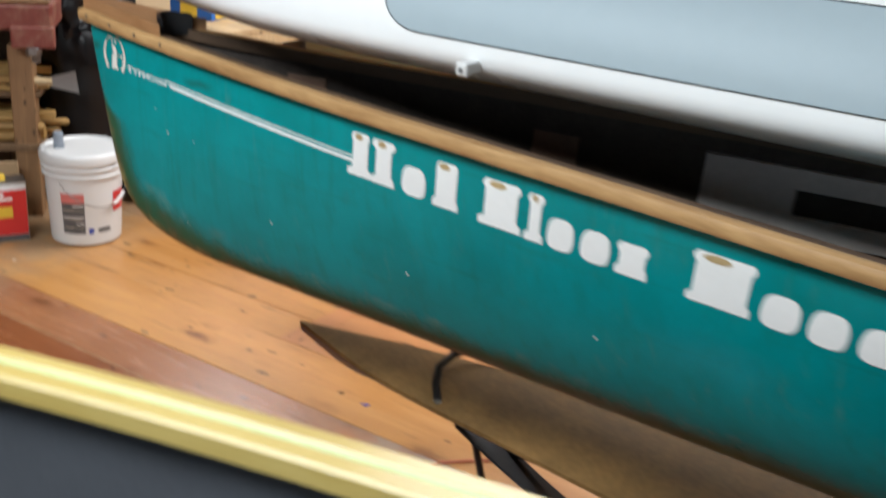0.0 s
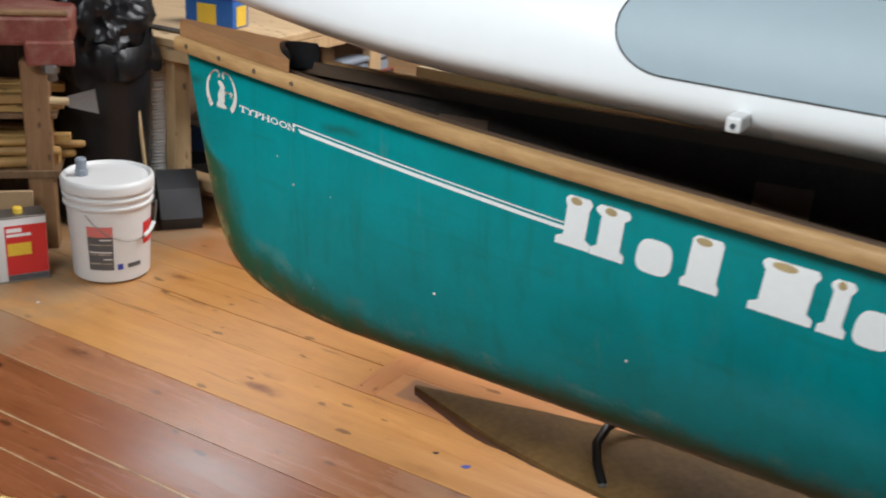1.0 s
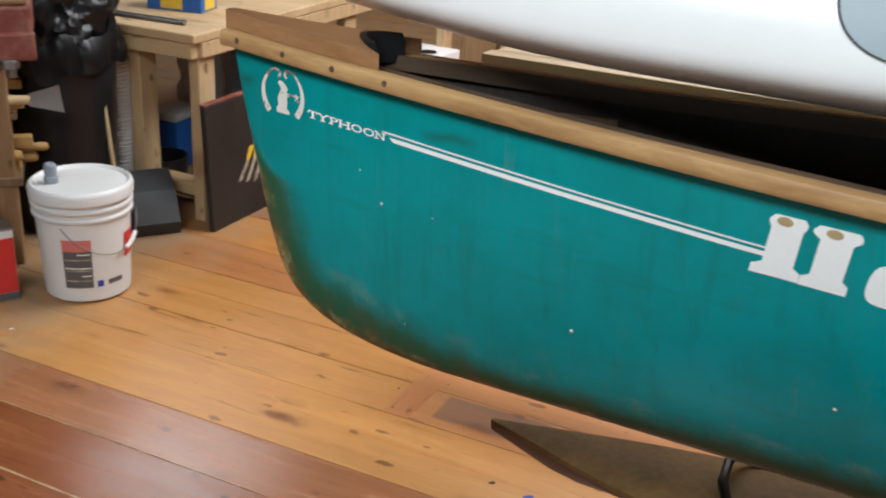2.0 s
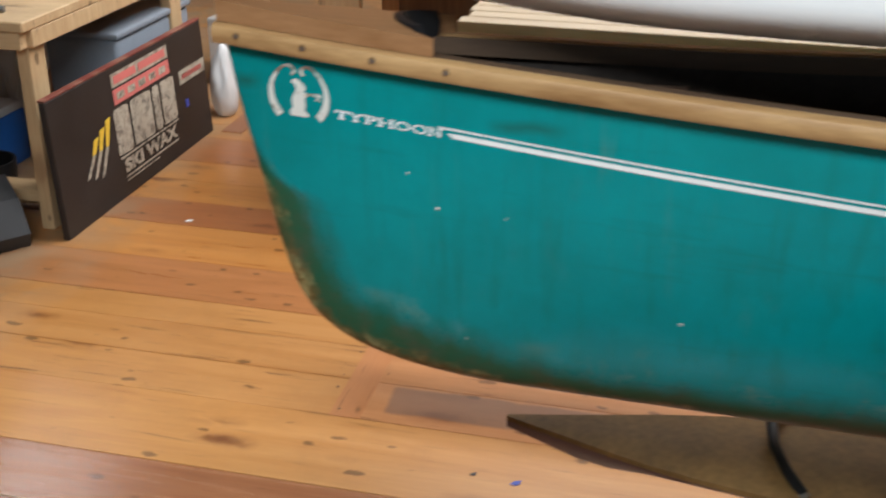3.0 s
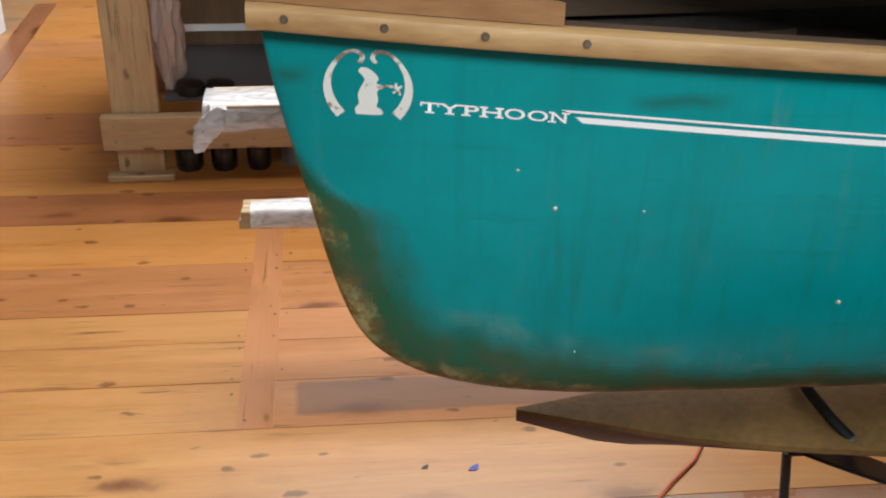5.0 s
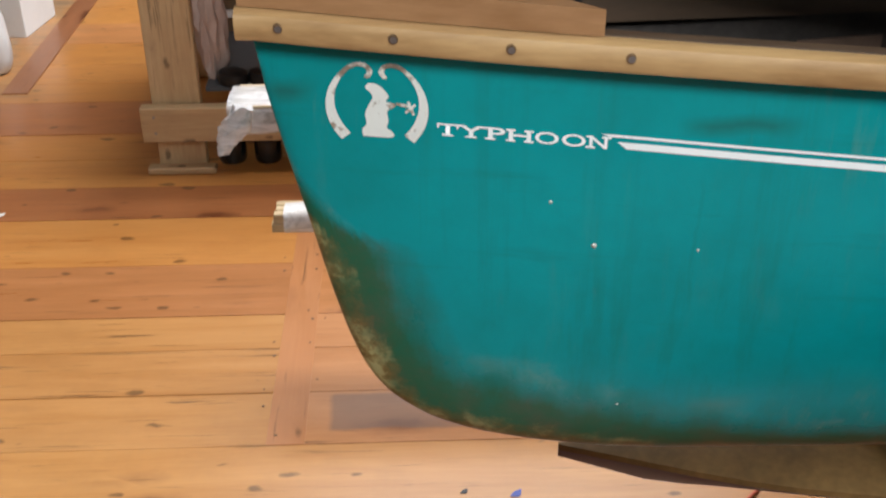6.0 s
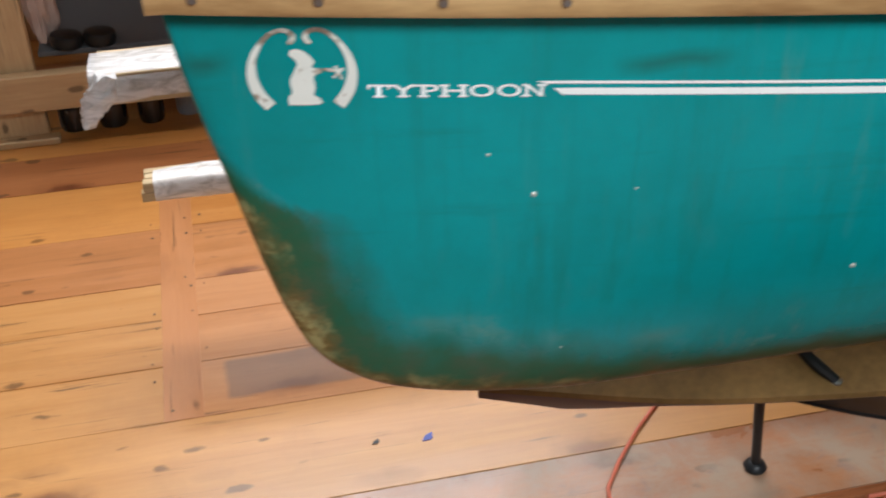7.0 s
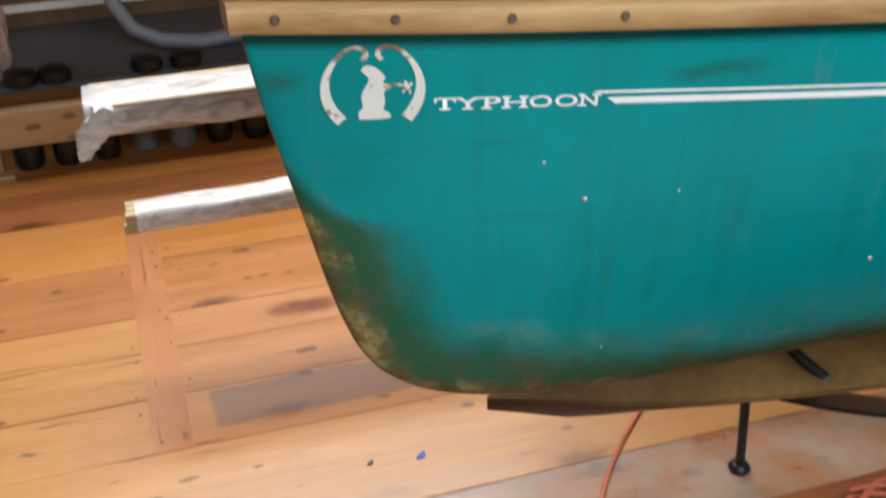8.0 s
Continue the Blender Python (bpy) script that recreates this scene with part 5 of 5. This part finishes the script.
for x in (-0.06, 0.35, 1.2):
    for z in (0.135, 0.185):
        part("nail", lathe([(0.004, 0), (0.004, 0.001), (0.0, 0.0012)], 8, None, (0, 0, 0)), M_steel, b2).matrix_local = pose(x, -0.043, z, 90)
part("foot_board", box(-0.10, -0.04, 0.0, 0.10, 0.0, 0.02, 0.003), M_pine_x, b2, "dusty foot board")
part("shelf", box(0.08, 0.05, 0.225, 2.2, 0.78, 0.24, 0.002), M_greylab, b2, "grey sheet laid as a shelf")
random.seed(8)
for k in range(12):
    y, x = 3.80 + random.uniform(0, 0.03), -2.02 + 0.108 * k
    r = random.uniform(0.036, 0.044)
    clear = k in (3, 4)
    j = thing("jar", "small clear jar in a row under the bench" if clear else "dark round jar in a row under the bench", "jar", "jars under the bench", at=pose(x, y, 0))
    part("body", lathe([(0.0, 0), (r * 0.9, 0.0), (r, 0.012), (r, 0.075), (r * 0.8, 0.09), (r * 0.78, 0.098), (0, 0.098)], 22), M_greypl if clear else M_glass_dark, j, "", True)
    part("lid", lathe([(r * 0.82, 0.098), (r * 0.84, 0.1), (r * 0.84, 0.114), (0, 0.115)], 22), M_black, j, "", True)
for k, x in enumerate((-2.0, -1.91, -1.66, -1.55)):
    j = thing("wheel", "black rubber wheel on the bench shelf", "wheel", "wheels on the shelf", at=pose(x, 3.82, 0.24, 0, 6, 20 * k))
    part("tyre", lathe([(0.03, 0), (0.042, 0.004), (0.046, 0.02), (0.042, 0.036), (0.03, 0.04)], 24), M_black, j, "", True)
    part("hub", lathe([(0.0, 0.004), (0.029, 0.006), (0.029, 0.034), (0.0, 0.036)], 18), M_black, j, "", True)
coil = thing("grey_hose", "thick grey hose sagging across the bench shelf", "hose", at=pose(-1.57, 3.99, 0.298))
pts = [(-0.17, 0.0, 0.20), (-0.15, -0.02, 0.09), (-0.11, -0.04, 0.02), (-0.03, -0.05, -0.022), (0.08, -0.06, -0.034), (0.2, -0.05, -0.03), (0.35, -0.04, 0.02), (0.6, -0.04, 0.16)]
part("hose", tube(pts, 0.022, 12), M_greypl, coil, "", True)
bag2 = thing("paper_sack", "pale paper sack slumped against the bench leg", "sack", at=pose(-2.062, 3.90, 0.24))
bm = bmesh.new()
bmesh.ops.create_icosphere(bm, subdivisions=4, radius=1.0)
for v in bm.verts:
    d = v.co.normalized()
    v.co = Vector((d.x * 0.045, d.y * 0.09, max(0.0, 0.18 + d.z * 0.2))) + d * 0.03 * noise.noise(d * 3)
part("sack", bm, M_sack, bag2, "", True)
board2 = thing("shelf_panel", "dark wooden panel with a pale edge strip behind the shelf", "panel", at=pose(-1.7, 4.30, 0.24))
part("panel", box(-0.4, -0.02, 0, 0.8, 0.0, 0.40, 0.002), M_old_wood, board2)
part("edge_strip", box(-0.4, -0.034, 0.052, 0.8, -0.0205, 0.076, 0.002), M_cardw, board2, "pale edge strip")
for k, (x, w2, h) in enumerate(((-2.12, 0.26, 0.2), (-1.84, 0.22, 0.28), (-1.60, 0.3, 0.18), (-1.2, 0.3, 0.24))):
    c = thing("cardboard_box", "brown cardboard box on the bench", "box", "boxes on the bench", at=pose(x, 4.15, 0.84, 0, 0, 6 * k - 8))
    part("body", box(-w2 / 2, -0.15, 0, w2 / 2, 0.15, h, 0.003), M_old_wood if k % 2 else M_scrap, c)
    part("flap", box(-w2 / 2, -0.155, h + 0.001, w2 / 2, 0.0, h + 0.006, 0.001), M_scrap, c)

# ---------------------------------------------------------------- wood rack behind the canoe
rack = thing("wood_rack", "pine rack of posts and arms that carries wood strips", "rack", at=pose(0.75, 2.95, 0))
for x in (0.0, 1.6):
    post = part("post", box(x - 0.045, 0.0, 0, x + 0.045, 0.09, 1.3, 0.004), M_pine, rack)
    for z, reach in ((0.334, 0.30), (0.664, 0.55), (0.985, 0.85)):
        part("arm", box(x - 0.03, -reach, z - 0.06, x + 0.03, -0.002, z, 0.004), M_pine_x, rack, "pine arm")


def strip_bundle(y0, y1, z0, z1, x0, x1, label, wrapped, count, rows):
    b = thing("strip_bundle", label, "wood bundle", "bundles on the rack", at=pose(x0, (y0 + y1) / 2, z0))
    for r in range(rows):
        for k in range(count):
            w2, h = (y1 - y0) / count, (z1 - z0) / rows
            a = y0 - (y0 + y1) / 2 + w2 * k
            d = random.uniform(-0.004, 0.01)
            part("strip", box(d, a + 0.001, r * h + 0.0005, x1 - x0, a + w2 - 0.001, (r + 1) * h - 0.0005, 0.0015), M_strip, b)
    if wrapped is not None:
        m, hw, hh = 0.004, (y1 - y0) / 2, z1 - z0
        rings = []
        for k in range(33):
            x = wrapped - 0.006 + (x1 - x0 - 0.04) * (k / 32) ** 1.6
            ring = []
            for j in range(20):
                a = 2 * math.pi * j / 20
                c, s = math.cos(a), math.sin(a)
                q = 0.5
                yy = math.copysign(abs(c) ** q, c) * (hw + m)
                zz = hh / 2 + math.copysign(abs(s) ** q, s) * (hh / 2 + m)
                n = 0.006 * noise.noise(Vector((x * 9, yy * 30, zz * 30)))
                ring.append(Vector((x, yy + n, max(-0.004, zz + n))))
            rings.append(ring)
        part("film_wrap", sweep(rings, None, wrapped == 0.0), M_wrap, b, "crinkled clear plastic film", True)
    return b


random.seed(3)
upper = strip_bundle(2.485, 2.590, 0.668, 0.722, -1.795, 2.5, "bundle of pale wood strips wrapped in plastic film", 0.0, 5, 3)
tail = []
for k in range(12):
    u = k / 11
    c = Vector((0.024 - 0.042 * u, -0.060, 0.056 - 0.086 * u))
    r = 0.009 + 0.015 * math.sin(math.pi * min(1, u * 0.75 + 0.2)) ** 1.5
    tail.append([c + Vector((math.cos(a) * r * 1.0, math.sin(a) * r * 0.6, 0.3 * r * math.sin(a * 3 + k))) * (1 + 0.4 * noise.noise(Vector((a * 2, u * 6, 1)))) for a in [2 * math.pi * j / 16 for j in range(16)]])
part("film_tail", sweep(tail), M_wrap, upper, "gathered end of the plastic film", True)
strip_bundle(2.735, 2.800, 0.335, 0.378, -1.775, 2.5, "bundle of pale wood strips in clear film", 0.03, 3, 2)
strip_bundle(2.15, 2.55, 0.986, 1.062, -1.42, 2.5, "loose stack of pale wood strips on the rack", None, 9, 3)

# ---------------------------------------------------------------- orange extension cable on the floor
cable = thing("extension_cable", "orange extension cable lying on the floor in loose coils", "cable", at=pose(-0.7, 1.9, 0))
pts = [(-0.70, 2.50, 0.005), (-0.80, 2.36, 0.005), (-0.847, 2.285, 0.005), (-0.915, 2.219, 0.005), (-0.975, 2.15, 0.005), (-1.018, 2.09, 0.005), (-1.03, 2.02, 0.005), (-1.01, 1.90, 0.005), (-0.93, 1.80, 0.005), (-0.80, 1.76, 0.005)]
for k in range(70):
    a = 2.4 + k * 0.36
    pts.append((-0.54 + (0.15 + 0.03 * math.sin(k * 0.7)) * math.cos(a), 1.83 + (0.11 + 0.02 * math.cos(k * 0.9)) * math.sin(a), 0.006 + 0.0105 * (k // 18)))
bm = tube(pts, 0.0038, 8)
bm.transform(Matrix.Translation((0.7, -1.9, 0)))
part("cable", bm, M_orange, cable, "", True)

# crumbs on the floor
bits = [(-1.301, 2.300, 0.012, M_bluelab, "scrap of blue tape on the floor", "tape scrap"), (-2.62, 3.47, 0.014, M_cardw, "white paper scrap on the floor", "paper scrap"), (-1.40, 2.31, 0.008, M_sign, "small dark wood chip on the floor", "wood chip"), (-2.95, 2.30, 0.006, M_cardw, "white paper crumb on the floor", "paper scrap")]
for x, y, r, mat, lab2, cat in bits:
    bm = plate([(r * (1 + 0.35 * math.sin(3 * a)) * math.cos(a), 0.6 * r * math.sin(a)) for a in [2 * math.pi * k / 12 for k in range(12)]], 0.0015)
    o = part("floor_scrap", bm, mat)
    o.matrix_world = pose(x, y, 0.0005, 0, 0, 40)
    tagged(o, lab2, cat)

# ---------------------------------------------------------------- floor boards
bm = bmesh.new()
box(X0 - 0.15, Y0 - 0.15, -0.12, X1 + 0.15, Y1 + 0.15, -0.016, 0, bm)
floor = tagged(part("floor", bm, M_under), "varnished knotty pine floor boards with dark joints", "floor", kind="structure")
random.seed(11)
edges = [-3.0, -2.78, -2.56, -2.34, -2.10, -1.88, -1.66, -1.42, -1.2, -0.97, -0.74, -0.5, -0.26, -0.02, 0.22, 0.46, 0.70, 0.93, 1.15, 1.36, 1.53, 1.655, 1.775, 1.995, 2.19, 2.462, 2.635, 2.80, 2.94, 3.18, 3.435, 3.63, 3.82, 4.01, 4.28, 4.45, 4.64, 4.87, 5.10, 5.32, 5.55, 5.78, 6.0, 6.24, 6.47, 6.7, 6.95, 7.2, 7.45, 7.7, 8.0]
shared = {}


def board(x0, x1, y0, y1, mat, tilt=0.0):
    """One floor board, its top at the floor's level."""
    gap = 0.0009 if x1 - x0 > 0.2 else 0.0001
    key = (round(x1 - x0, 2), round(y1 - y0, 3), mat.name)
    if key not in shared:
        b = bmesh.new()
        lx, ly = (x1 - x0) / 2 - gap, (y1 - y0) / 2 - gap
        low = [b.verts.new((sx * lx, sy * ly, -0.016)) for sx, sy in ((-1, -1), (1, -1), (1, 1), (-1, 1))]
        mid = [b.verts.new((sx * lx, sy * ly, -0.0008)) for sx, sy in ((-1, -1), (1, -1), (1, 1), (-1, 1))]
        top = [b.verts.new((sx * (lx - 0.0004), sy * (ly - 0.0004), 0)) for sx, sy in ((-1, -1), (1, -1), (1, 1), (-1, 1))]
        b.faces.new(top)
        for r, t in ((low, mid), (mid, top)):
            for k in range(4):
                b.faces.new((r[k], r[(k + 1) % 4], t[(k + 1) % 4], t[k]))
        me = bpy.data.meshes.new("floor_board")
        b.to_mesh(me)
        b.free()
        me.materials.append(mat)
        shared[key] = me
    o = new("floor_board", shared[key])
    o.parent = floor
    o.location = ((x0 + x1) / 2, (y0 + y1) / 2, tilt)
    return o


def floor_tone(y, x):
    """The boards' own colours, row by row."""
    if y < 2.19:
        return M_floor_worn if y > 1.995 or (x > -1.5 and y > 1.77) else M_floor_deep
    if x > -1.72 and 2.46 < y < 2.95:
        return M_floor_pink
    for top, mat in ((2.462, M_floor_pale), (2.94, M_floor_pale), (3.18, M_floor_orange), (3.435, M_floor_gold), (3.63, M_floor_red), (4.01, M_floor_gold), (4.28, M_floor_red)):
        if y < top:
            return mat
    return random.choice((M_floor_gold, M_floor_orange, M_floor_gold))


HX0, HX1, HY0, HY1 = -1.79, -1.715, 2.465, 3.33
for y0, y1 in zip(edges, edges[1:]):
    joint = random.uniform(-5.2, -3.6) if random.random() < 0.5 else random.uniform(0.2, 2.0)
    x = joint - 14.0
    while x < X1:
        long = 7.0
        a, b = max(x, X0), min(x + long, X1)
        x += long
        if b - a < 0.05:
            continue
        spans = [(a, b)]
        if y0 < HY1 and y1 > HY0:
            spans = [(p, q) for p, q in ((a, min(b, HX0)), (max(a, 0.4), b)) if q - p > 0.05]
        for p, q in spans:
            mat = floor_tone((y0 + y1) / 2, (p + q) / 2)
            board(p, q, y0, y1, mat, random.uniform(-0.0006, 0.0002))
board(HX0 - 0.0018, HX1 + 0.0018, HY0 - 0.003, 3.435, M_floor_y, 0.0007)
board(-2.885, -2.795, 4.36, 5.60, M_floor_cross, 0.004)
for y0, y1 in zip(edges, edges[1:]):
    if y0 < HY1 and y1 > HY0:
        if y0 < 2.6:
            board(HX1, 0.4, y0, y1, M_floor_band)
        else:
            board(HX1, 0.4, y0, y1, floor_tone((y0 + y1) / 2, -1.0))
for y, wide, x0, x1 in ((1.655, 0.007, -3.4, -1.2), (1.775, 0.009, -3.4, -1.2), (1.995, 0.004, -2.9, -1.9)):
    bm = bmesh.new()
    n = 60
    rows = []
    for k in range(n + 1):
        x, w = x0 + (x1 - x0) * k / n, wide * (0.6 + 0.5 * noise.noise(Vector((k * 0.7, y * 9, 0))))
        rows.append([bm.verts.new(p) for p in ((x, y - w / 2, 0.0), (x, y - w * 0.2, 0.0012), (x, y + w * 0.2, 0.0012), (x, y + w / 2, 0.0))])
    for a, b in zip(rows, rows[1:]):
        for j in range(3):
            bm.faces.new((a[j], b[j], b[j + 1], a[j + 1]))
    part("joint_filler", bm, M_filler, floor, "pale dust and filler in the joint")
# nails along the hatch strip and at the board ends beside it
random.seed(21)
for y0, y1 in zip(edges, edges[1:]):
    if HY0 - 0.05 < y0 < HY1:
        for x in (HX0 - 0.018, HX0 + 0.016, HX1 - 0.014, HX1 + 0.020):
            for y in (y0 + 0.03, y1 - 0.035):
                if random.random() < 0.6:
                    continue
                r = random.uniform(0.0022, 0.0042)
                bm = lathe([(r, 0.0002), (r * 0.9, 0.0008), (0.0, 0.0009)], 8, None, (x + random.uniform(-0.008, 0.008), y + random.uniform(-0.02, 0.02), 0.0008))
                part("nail_head", bm, M_old_wood, floor)
